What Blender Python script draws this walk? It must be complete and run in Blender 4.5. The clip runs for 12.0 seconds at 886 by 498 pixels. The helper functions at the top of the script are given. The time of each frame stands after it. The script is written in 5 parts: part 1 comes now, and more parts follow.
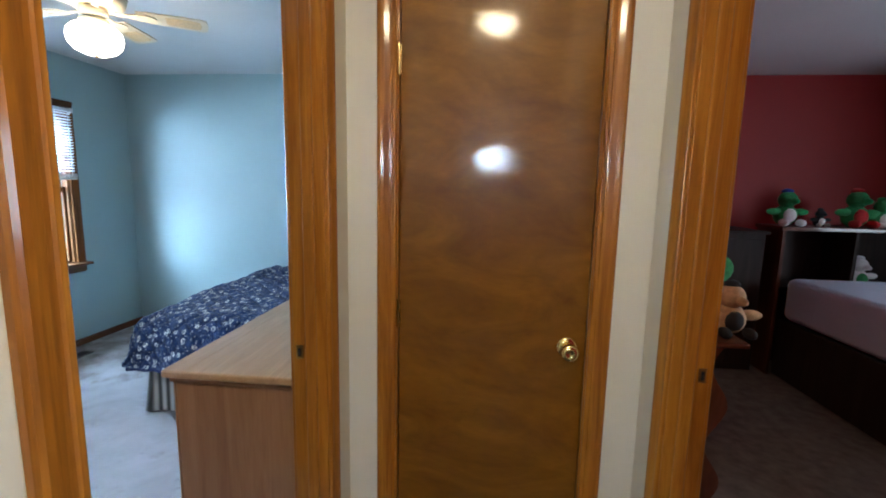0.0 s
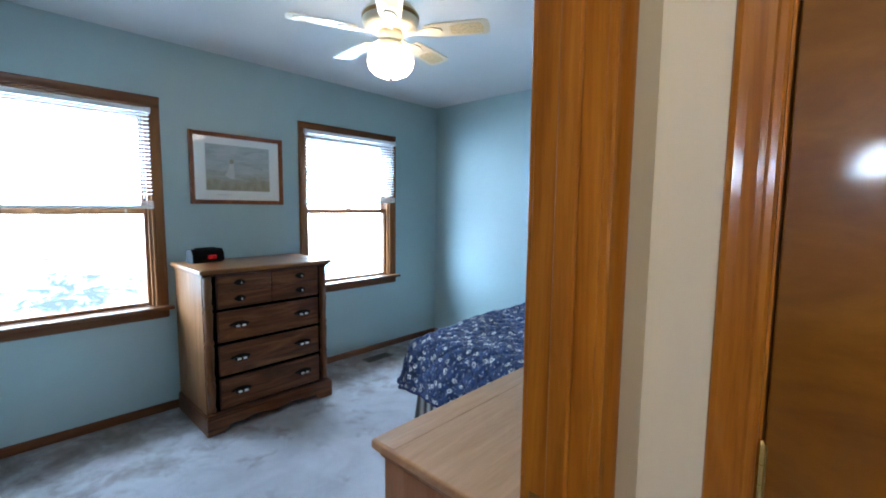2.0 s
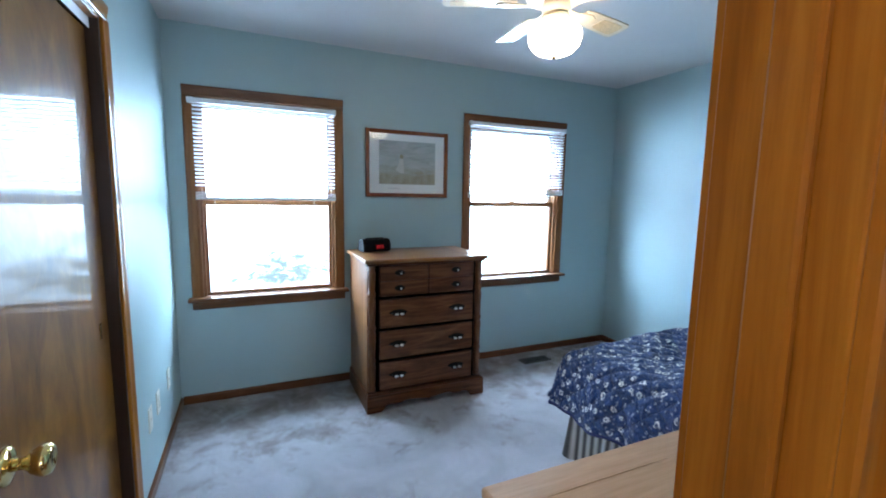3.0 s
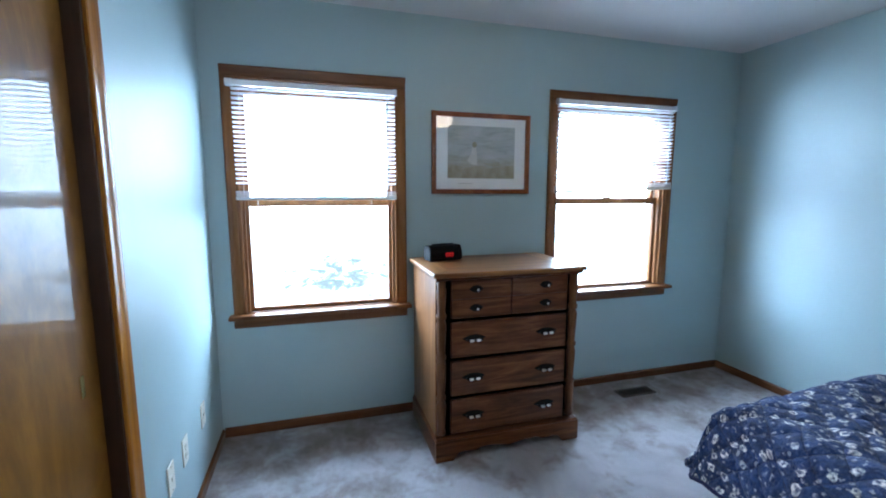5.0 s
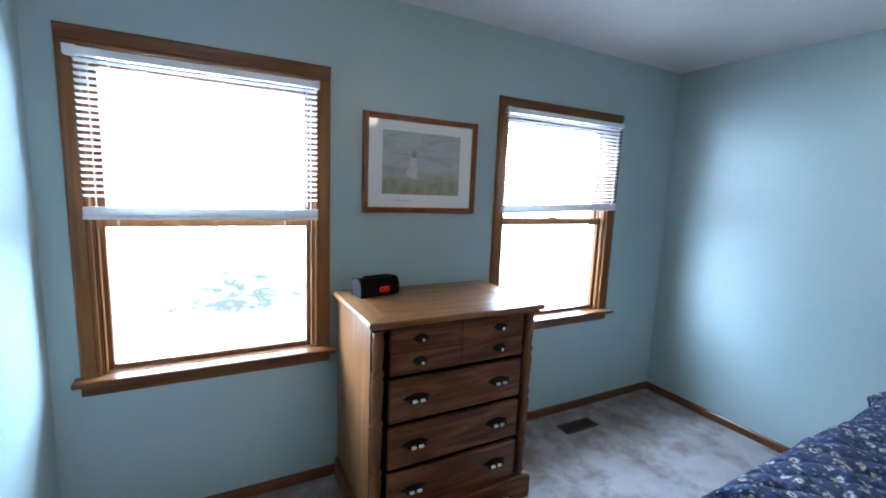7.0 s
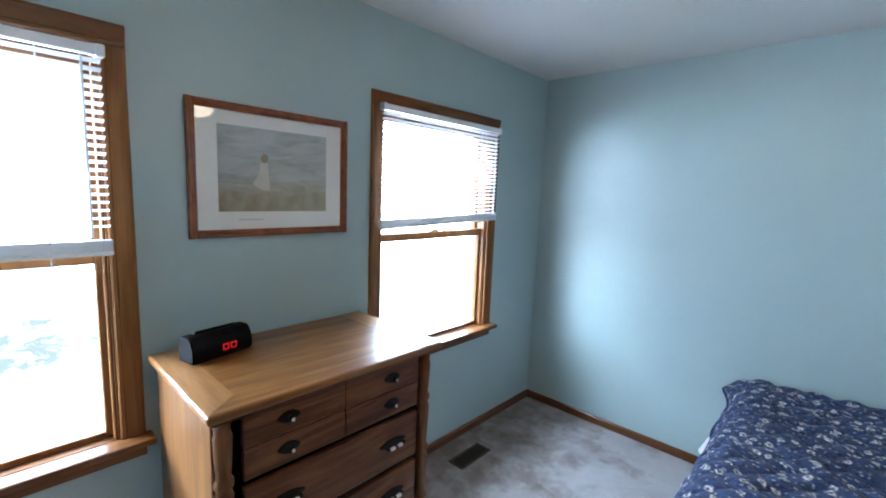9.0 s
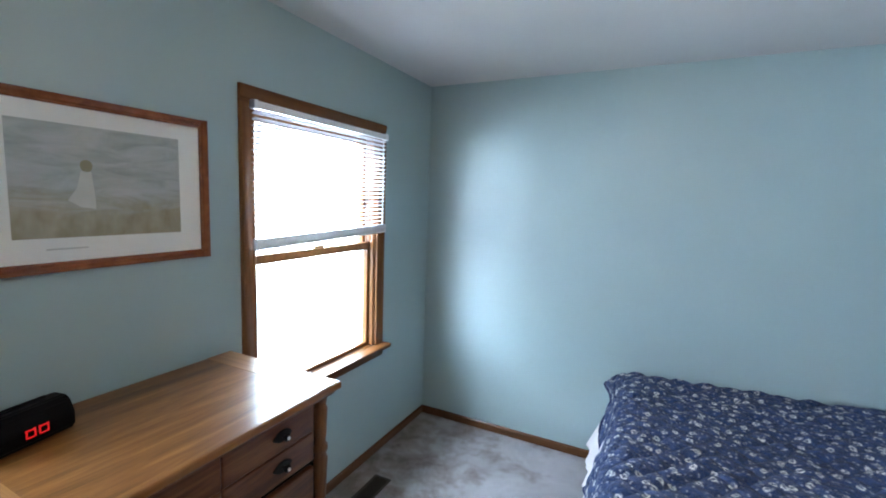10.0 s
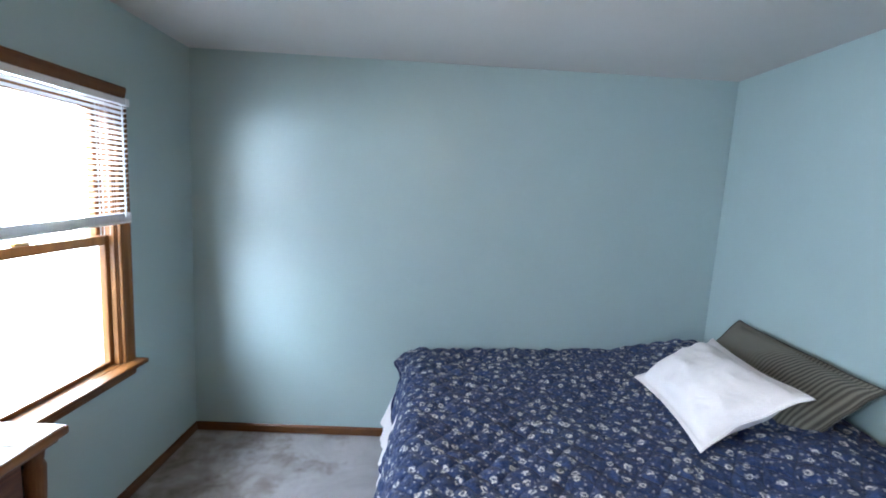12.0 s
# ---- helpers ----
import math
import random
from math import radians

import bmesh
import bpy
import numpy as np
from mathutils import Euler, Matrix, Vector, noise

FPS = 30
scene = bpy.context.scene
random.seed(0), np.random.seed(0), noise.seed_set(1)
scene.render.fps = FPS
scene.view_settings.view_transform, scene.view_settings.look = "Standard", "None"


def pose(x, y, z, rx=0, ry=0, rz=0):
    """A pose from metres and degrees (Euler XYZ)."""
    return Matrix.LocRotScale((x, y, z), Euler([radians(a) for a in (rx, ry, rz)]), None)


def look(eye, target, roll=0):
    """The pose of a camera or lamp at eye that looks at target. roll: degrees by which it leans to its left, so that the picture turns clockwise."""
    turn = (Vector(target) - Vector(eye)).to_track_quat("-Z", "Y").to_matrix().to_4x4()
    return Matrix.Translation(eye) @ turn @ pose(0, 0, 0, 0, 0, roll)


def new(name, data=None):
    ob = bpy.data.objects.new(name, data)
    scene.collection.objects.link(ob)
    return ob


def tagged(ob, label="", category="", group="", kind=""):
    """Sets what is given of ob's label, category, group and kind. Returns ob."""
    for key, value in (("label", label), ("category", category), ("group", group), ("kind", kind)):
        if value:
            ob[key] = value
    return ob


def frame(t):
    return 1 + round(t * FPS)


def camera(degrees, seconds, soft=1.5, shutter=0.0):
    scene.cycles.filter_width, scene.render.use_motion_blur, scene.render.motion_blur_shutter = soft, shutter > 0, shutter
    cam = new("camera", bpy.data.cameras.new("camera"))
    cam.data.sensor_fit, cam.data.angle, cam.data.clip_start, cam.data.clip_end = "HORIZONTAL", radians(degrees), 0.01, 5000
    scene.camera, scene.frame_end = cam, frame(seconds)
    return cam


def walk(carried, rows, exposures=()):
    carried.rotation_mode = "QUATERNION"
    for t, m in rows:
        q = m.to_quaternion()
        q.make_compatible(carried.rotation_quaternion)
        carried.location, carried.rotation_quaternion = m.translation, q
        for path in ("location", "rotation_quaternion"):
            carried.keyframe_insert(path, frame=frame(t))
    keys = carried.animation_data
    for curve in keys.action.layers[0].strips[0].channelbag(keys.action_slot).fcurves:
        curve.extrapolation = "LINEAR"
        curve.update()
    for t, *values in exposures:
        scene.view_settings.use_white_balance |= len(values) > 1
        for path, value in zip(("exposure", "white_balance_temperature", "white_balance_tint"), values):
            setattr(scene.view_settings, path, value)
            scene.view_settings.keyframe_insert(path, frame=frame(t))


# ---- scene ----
cam = camera(91.6, 12.0, soft=1.9)
PATH = [
    (0, (0.291, 0.769, 1.42), (0.098, 2.741, 1.144), 1.2),
    (0.5, (0.305, 0.992, 1.418), (-0.184, 2.913, 1.153), 1.5),
    (1, (0.236, 1.142, 1.405), (-0.529, 2.973, 1.157), 1.4),
    (1.5, (0.150, 1.28, 1.39), (-0.908, 2.965, 1.187), 0.9),
    (2, (0.084, 1.367, 1.391), (-1.276, 2.821, 1.2), 0.6),
    (2.5, (0.026, 1.504, 1.399), (-1.629, 2.605, 1.187), 1.2),
    (3, (-0.014, 1.572, 1.421), (-1.828, 2.377, 1.173), 1.0),
    (3.5, (-0.116, 1.635, 1.408), (-1.981, 2.246, 1.157), 0.5),
    (5.5, (-0.756, 1.653, 1.422), (-2.655, 2.218, 1.156), 0.2),
    (6, (-0.871, 1.685, 1.476), (-2.748, 2.311, 1.184), 2.0),
    (6.5, (-0.957, 1.692, 1.518), (-2.786, 2.445, 1.219), 3.1),
    (7, (-1.081, 1.682, 1.544), (-2.824, 2.621, 1.26), 2.4),
    (9, (-1.485, 1.846, 1.606), (-2.835, 3.298, 1.341), 2.3),
    (9.5, (-1.551, 1.885, 1.63), (-2.735, 3.478, 1.383), 3.0),
    (10, (-1.675, 1.945, 1.645), (-2.557, 3.726, 1.416), 2.0),
    (10.5, (-1.744, 1.992, 1.635), (-2.312, 3.896, 1.41), 1.8),
    (11, (-1.764, 1.996, 1.62), (-2.066, 3.96, 1.391), 2.3),
    (11.5, (-1.734, 2.0, 1.666), (-1.843, 3.98, 1.403), 2.9),
    (12, (-1.689, 2.0, 1.657), (-1.633, 3.983, 1.4), 3.1),
]
BALANCE = [(0, 0.1, 5750, 10), (3.5, 0.07, 5750, 14), (6.5, 0.04, 6050, 18), (9.0, 0.20, 6450, 18), (12.0, 0.11, 7000, 21)]
walk(cam, [(t, look(eye, target, roll)) for t, eye, target, roll in PATH], BALANCE)

# ---- world and daylight ----
world = bpy.data.worlds.new("sky")
scene.world = world
world.use_nodes = True
wn = world.node_tree.nodes
sky = wn.new("ShaderNodeTexSky")
sky.sky_type, sky.sun_disc = "NISHITA", False
sky.sun_elevation, sky.sun_rotation = radians(40), radians(-90)
wn["Background"].inputs["Strength"].default_value = 0.1
world.node_tree.links.new(sky.outputs[0], wn["Background"].inputs["Color"])
sun_data = bpy.data.lights.new("sun", "SUN")
sun_data.energy, sun_data.angle, sun_data.color = 1.0, radians(12), (1.0, 0.95, 0.88)
sun = new("sun", sun_data)
sun.matrix_world = look((20, 0, 17), (0, 0, 0))
DAY = 21.0          # brightness of the overcast sky outside the bedroom windows
DAY_FAR = 150.0       # the same outside the other windows
GLOBE = 23.0        # the lit glass bowl of the ceiling fan
HALL_DOME = 118.0     # the lit dome in the hall

# ---- materials ----
def nodes_of(name):
    m = bpy.data.materials.new(name)
    m.use_nodes = True
    nt = m.node_tree
    return m, nt, nt.nodes["Principled BSDF"]


def rgb(c):
    return (*c, 1.0)


def coords(nt, scale=(1, 1, 1), kind="Object"):
    tc, mp = nt.nodes.new("ShaderNodeTexCoord"), nt.nodes.new("ShaderNodeMapping")
    mp.inputs["Scale"].default_value = scale
    nt.links.new(tc.outputs[kind], mp.inputs["Vector"])
    return mp.outputs["Vector"]


def noise_tex(nt, vec, scale, detail=4.0, rough=0.55, distort=0.0):
    n = nt.nodes.new("ShaderNodeTexNoise")
    n.inputs["Scale"].default_value, n.inputs["Detail"].default_value = scale, detail
    n.inputs["Roughness"].default_value, n.inputs["Distortion"].default_value = rough, distort
    nt.links.new(vec, n.inputs["Vector"])
    return n.outputs["Fac"]


def ramp(nt, fac, stops):
    r = nt.nodes.new("ShaderNodeValToRGB")
    els = r.color_ramp.elements
    while len(els) < len(stops):
        els.new(0.5)
    for e, (p, c) in zip(els, stops):
        e.position, e.color = p, rgb(c)
    nt.links.new(fac, r.inputs["Fac"])
    return r.outputs["Color"]


def mixed(nt, kind, fac, a, b):
    m = nt.nodes.new("ShaderNodeMix")
    m.data_type, m.blend_type = "RGBA", kind
    for sock, v in ((m.inputs["Factor"], fac), (m.inputs[6], a), (m.inputs[7], b)):
        if isinstance(v, (int, float)):
            sock.default_value = v
        elif isinstance(v, tuple):
            sock.default_value = rgb(v)
        else:
            nt.links.new(v, sock)
    return m.outputs[2]


def math_node(nt, op, a, b=0.0, c=0.0):
    m = nt.nodes.new("ShaderNodeMath")
    m.operation = op
    for sock, v in zip(m.inputs, (a, b, c)):
        if isinstance(v, (int, float)):
            sock.default_value = v
        else:
            nt.links.new(v, sock)
    return m.outputs[0]


def bump(nt, p, height, strength, distance):
    b = nt.nodes.new("ShaderNodeBump")
    b.inputs["Strength"].default_value, b.inputs["Distance"].default_value = strength, distance
    nt.links.new(height, b.inputs["Height"])
    nt.links.new(b.outputs["Normal"], p.inputs["Normal"])


def plain(name, c, rough=0.5, metal=0.0, vary=0.08, scale=20.0):
    m, nt, p = nodes_of(name)
    f = noise_tex(nt, coords(nt), scale)
    lo, hi = tuple(x * (1 - vary) for x in c), tuple(min(1, x * (1 + vary)) for x in c)
    nt.links.new(ramp(nt, f, [(0.3, lo), (0.7, hi)]), p.inputs["Base Color"])
    p.inputs["Roughness"].default_value, p.inputs["Metallic"].default_value = rough, metal
    return m


def paint(name, c, rough=0.55, gloss=0.3):
    m, nt, p = nodes_of(name)
    v = coords(nt)
    big, fine = noise_tex(nt, v, 1.7, 3), noise_tex(nt, v, 220, 2)
    nt.links.new(ramp(nt, big, [(0.25, tuple(x * 0.955 for x in c)), (0.75, tuple(min(1, x * 1.03) for x in c))]), p.inputs["Base Color"])
    p.inputs["Roughness"].default_value = rough
    p.inputs["Specular IOR Level"].default_value = gloss
    bump(nt, p, fine, 0.12, 0.002)
    return m


def wood(name, dark, mid, light, grain, rough=0.3, coat=0.0, figure=2.2, coat_rough=0.08, fine=0.4, ripple=0.08):
    """Varnished wood; grain: how the pattern is squeezed along x, y and z (small along the grain)."""
    m, nt, p = nodes_of(name)
    v = coords(nt, grain)
    a = noise_tex(nt, v, figure, 5, 0.6, 1.4)
    b = noise_tex(nt, v, figure * 9, 3, 0.6, 0.3)
    c1 = ramp(nt, a, [(0.22, dark), (0.48, mid), (0.78, light)])
    c2 = ramp(nt, b, [(0.3, (0.72, 0.68, 0.64)), (0.62, (1.0, 1.0, 1.0))])
    nt.links.new(mixed(nt, "MULTIPLY", fine, c1, c2), p.inputs["Base Color"])
    p.inputs["Roughness"].default_value = rough
    if coat:
        p.inputs["Coat Weight"].default_value, p.inputs["Coat Roughness"].default_value = coat, coat_rough
        p.inputs["Coat IOR"].default_value = 1.55
    wavy = noise_tex(nt, coords(nt), 3.5, 2)
    bump(nt, p, math_node(nt, "ADD", math_node(nt, "MULTIPLY", wavy, 3.0), b), 0.06, 0.004)
    if coat:
        p.inputs["Specular IOR Level"].default_value = 0.15
        bc = nt.nodes.new("ShaderNodeBump")
        bc.inputs["Strength"].default_value, bc.inputs["Distance"].default_value = ripple, 0.004
        nt.links.new(math_node(nt, "ADD", math_node(nt, "MULTIPLY", wavy, 2.0), a), bc.inputs["Height"])
        nt.links.new(bc.outputs["Normal"], p.inputs["Coat Normal"])
    return m


def glow(name, c, strength):
    m, nt, p = nodes_of(name)
    p.inputs["Base Color"].default_value = rgb((0.8, 0.8, 0.8))
    p.inputs["Emission Color"].default_value = rgb(c)
    p.inputs["Emission Strength"].default_value = strength
    return m


BLUE = paint("blue wall paint", (0.335, 0.445, 0.455), 0.46, 0.7)
BLUE.node_tree.nodes["Principled BSDF"].inputs["IOR"].default_value = 1.55
CREAM = paint("cream wall paint", (0.68, 0.655, 0.58))
RED = paint("dark red wall paint", (0.30, 0.025, 0.022))
WHITE_CEIL = paint("white ceiling paint", (0.62, 0.61, 0.60), 0.8)
OUTER = paint("pale outside boards", (0.7, 0.7, 0.68))
TRIM_V = wood("amber trim, upright grain", (0.17, 0.052, 0.006), (0.32, 0.115, 0.011), (0.47, 0.195, 0.020), (7, 7, 0.4), 0.35, 0.5, 2.6, 0.12, 0.6)
TRIM_H = wood("amber trim, level grain", (0.21, 0.068, 0.007), (0.34, 0.128, 0.012), (0.45, 0.20, 0.024), (9, 0.55, 9), 0.3, 0.6, 2.2, 0.14)
TRIM_X = wood("amber trim, grain across", (0.21, 0.068, 0.007), (0.34, 0.128, 0.012), (0.45, 0.20, 0.024), (0.55, 9, 9), 0.3, 0.6, 2.2, 0.14)
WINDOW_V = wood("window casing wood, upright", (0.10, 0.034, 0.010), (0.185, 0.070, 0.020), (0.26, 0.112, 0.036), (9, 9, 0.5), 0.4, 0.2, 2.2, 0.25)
# darker than the upright wood: the sill's weaker light is in the colour
WINDOW_H_SHADED = wood("window casing wood, level, shaded", (0.075, 0.025, 0.008), (0.14, 0.050, 0.014), (0.21, 0.084, 0.026), (9, 0.5, 9), 0.42, 0.3, 2.2, 0.25)
DOOR_BIRCH = wood("varnished birch door veneer", (0.110, 0.038, 0.003), (0.180, 0.070, 0.005), (0.265, 0.115, 0.010), (1.0, 1.0, 2.3), 0.36, 0.4, 2.6, 0.09, 0.35, 0.16)
DOOR_BIRCH.node_tree.nodes["Principled BSDF"].inputs["Specular IOR Level"].default_value = 0.15
DOOR_UP = wood("varnished birch veneer, upright", (0.070, 0.022, 0.002), (0.17, 0.066, 0.006), (0.30, 0.135, 0.014), (1.9, 1.9, 1.0), 0.45, 0.5, 2.2, 0.05, 0.35, 0.16)
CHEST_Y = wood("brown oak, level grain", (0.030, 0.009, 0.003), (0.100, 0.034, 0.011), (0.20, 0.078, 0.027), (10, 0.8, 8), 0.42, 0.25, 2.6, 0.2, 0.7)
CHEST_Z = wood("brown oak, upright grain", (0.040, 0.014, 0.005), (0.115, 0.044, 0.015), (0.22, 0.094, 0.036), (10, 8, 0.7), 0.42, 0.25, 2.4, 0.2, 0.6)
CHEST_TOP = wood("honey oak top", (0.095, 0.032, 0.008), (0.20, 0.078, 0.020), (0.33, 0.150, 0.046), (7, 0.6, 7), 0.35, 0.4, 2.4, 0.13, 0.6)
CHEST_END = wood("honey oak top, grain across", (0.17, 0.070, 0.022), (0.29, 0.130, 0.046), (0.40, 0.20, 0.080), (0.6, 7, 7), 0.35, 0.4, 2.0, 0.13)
# the oak of the chest again, lightened for window light on its sides
CHEST_SIDE_LIT = wood("window-lit oak side, upright grain", (0.08, 0.029, 0.009), (0.155, 0.063, 0.020), (0.25, 0.112, 0.040), (10, 8, 0.7), 0.4, 0.3, 2.2, 0.2, 0.5)
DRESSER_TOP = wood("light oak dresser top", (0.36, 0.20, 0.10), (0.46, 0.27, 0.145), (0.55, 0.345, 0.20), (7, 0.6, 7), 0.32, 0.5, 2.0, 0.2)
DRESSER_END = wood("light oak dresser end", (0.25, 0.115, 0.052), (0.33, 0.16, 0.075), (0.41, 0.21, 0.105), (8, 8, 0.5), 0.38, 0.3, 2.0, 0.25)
DARK_JAMB = wood("dark jamb wood", (0.018, 0.007, 0.003), (0.035, 0.013, 0.005), (0.055, 0.022, 0.009), (9, 9, 0.5), 0.4)
BASE = wood("brown baseboard", (0.065, 0.022, 0.008), (0.115, 0.043, 0.015), (0.17, 0.07, 0.026), (0.6, 0.6, 9), 0.35, 0.4, 2.2, 0.2)
FRAME = wood("cherry picture frame", (0.13, 0.035, 0.013), (0.21, 0.06, 0.02), (0.30, 0.10, 0.034), (3, 3, 3), 0.25, 0.6, 4, 0.12)
DARKWOOD = wood("near black wood", (0.012, 0.008, 0.006), (0.022, 0.014, 0.01), (0.035, 0.022, 0.015), (6, 6, 0.6), 0.6)
DARKWOOD.node_tree.nodes["Principled BSDF"].inputs["Specular IOR Level"].default_value = 0.2
REDWOOD = wood("reddish dark wood", (0.05, 0.014, 0.007), (0.09, 0.027, 0.012), (0.14, 0.045, 0.02), (6, 6, 0.6), 0.35, 0.4)
BRASS = plain("polished brass", (0.78, 0.60, 0.26), 0.16, 1.0, 0.05)
DULL_BRASS = plain("dulled brass", (0.28, 0.17, 0.06), 0.35, 1.0, 0.12)
IRON = plain("blackened metal", (0.006, 0.005, 0.004), 0.55, 0.0)
IRON.node_tree.nodes["Principled BSDF"].inputs["Specular IOR Level"].default_value = 0.12
PORCELAIN = plain("white porcelain", (0.80, 0.78, 0.74), 0.12, 0.0, 0.03)
# near-black without gloss, stands for the shade between the drawers
GAP_SHADE = plain("painted shade between drawers", (0.003, 0.002, 0.001), 0.9)
GAP_SHADE.node_tree.nodes["Principled BSDF"].inputs["Specular IOR Level"].default_value = 0.0
IVORY = plain("ivory plastic", (0.70, 0.66, 0.56), 0.35, 0.0, 0.03)
WHITE_PLASTIC = plain("white enamelled aluminium", (0.78, 0.78, 0.80), 0.35, 0.0, 0.03)
BLACK_PLASTIC = plain("black plastic", (0.004, 0.004, 0.005), 0.5)
BLACK_PLASTIC.node_tree.nodes["Principled BSDF"].inputs["Specular IOR Level"].default_value = 0.06
SILVER = plain("silver plastic", (0.45, 0.45, 0.48), 0.3, 0.6)
RED_DIGITS = glow("red display digits", (1.0, 0.02, 0.02), 0.55)
RED_DIGITS.node_tree.nodes["Principled BSDF"].inputs["Base Color"].default_value = (0.1, 0.0, 0.0, 1.0)
SOOT = plain("dark register enamel", (0.045, 0.034, 0.028), 0.45, 0.3)
# flat pieces in this near-black stand for shade inside small openings
HOLE_SHADE = plain("painted shade of openings", (0.008, 0.008, 0.008), 0.9)
FAN_CREAM = plain("cream painted fan", (0.66, 0.57, 0.42), 0.35, 0.0, 0.05)
FAN_CANE = plain("cane panel of a fan blade", (0.62, 0.47, 0.25), 0.6, 0.0, 0.2, 90)
GLOBE_GLASS = glow("lit white glass bowl", (1.0, 0.80, 0.54), GLOBE)
DOME_GLASS = glow("lit hall dome glass", (1.0, 0.78, 0.46), HALL_DOME)
MAT_BOARD = plain("white mat board", (0.84, 0.83, 0.82), 0.7, 0.0, 0.02)
DRESS = plain("pale painted shape", (0.60, 0.59, 0.56), 0.6)
HAIR = plain("olive painted shape", (0.30, 0.27, 0.17), 0.6)
CAPTION = plain("grey caption line", (0.5, 0.5, 0.49), 0.7)
GREEN_PLUSH = plain("green plush", (0.03, 0.22, 0.07), 0.9, 0.0, 0.3, 60)
WHITE_PLUSH = plain("white plush", (0.68, 0.68, 0.66), 0.9, 0.0, 0.1, 60)
RED_PLUSH = plain("red plush", (0.4, 0.02, 0.02), 0.9, 0.0, 0.2, 60)
BLACK_PLUSH = plain("black plush", (0.012, 0.012, 0.014), 0.9, 0.0, 0.2, 60)
TAN_PLUSH = plain("tan plush", (0.50, 0.32, 0.17), 0.9, 0.0, 0.25, 60)


def carpet():
    m, nt, p = nodes_of("grey plush carpet")
    v = coords(nt)
    tread = noise_tex(nt, v, 3.2, 5, 0.65, 0.9)
    stain = noise_tex(nt, v, 1.1, 4, 0.6, 0.5)
    fibre = noise_tex(nt, v, 420, 2, 0.7)
    tuft = noise_tex(nt, v, 95, 3, 0.7)
    c = ramp(nt, tread, [(0.30, (0.36, 0.345, 0.355)), (0.5, (0.43, 0.415, 0.435)), (0.72, (0.50, 0.485, 0.51))])
    # old brown stains, thickest along the window wall, where they also darken for shade
    sep = nt.nodes.new("ShaderNodeSeparateXYZ")
    nt.links.new(v, sep.inputs[0])
    away = math_node(nt, "MULTIPLY", math_node(nt, "MINIMUM", math_node(nt, "ADD", sep.outputs[0], 3.2), 1.2), 0.22)
    c = mixed(nt, "MULTIPLY", 0.85, c, ramp(nt, math_node(nt, "ADD", noise_tex(nt, v, 4.2, 6, 0.68, 0.2), away), [(0.42, (0.26, 0.19, 0.13)), (0.56, (0.62, 0.56, 0.50)), (0.68, (1, 1, 1))]))
    c = mixed(nt, "MULTIPLY", 0.5, c, ramp(nt, stain, [(0.28, (0.50, 0.45, 0.37)), (0.50, (1, 1, 1))]))
    c = mixed(nt, "MULTIPLY", 0.5, c, ramp(nt, fibre, [(0.3, (0.6, 0.6, 0.6)), (0.65, (1, 1, 1))]))
    nt.links.new(c, p.inputs["Base Color"])
    p.inputs["Roughness"].default_value = 0.95
    p.inputs["Specular IOR Level"].default_value = 0.1
    p.inputs["Sheen Weight"].default_value = 0.25
    h = math_node(nt, "ADD", fibre, math_node(nt, "ADD", tuft, math_node(nt, "MULTIPLY", tread, 2.0)))
    bump(nt, p, h, 0.7, 0.008)
    return m


CARPET = carpet()


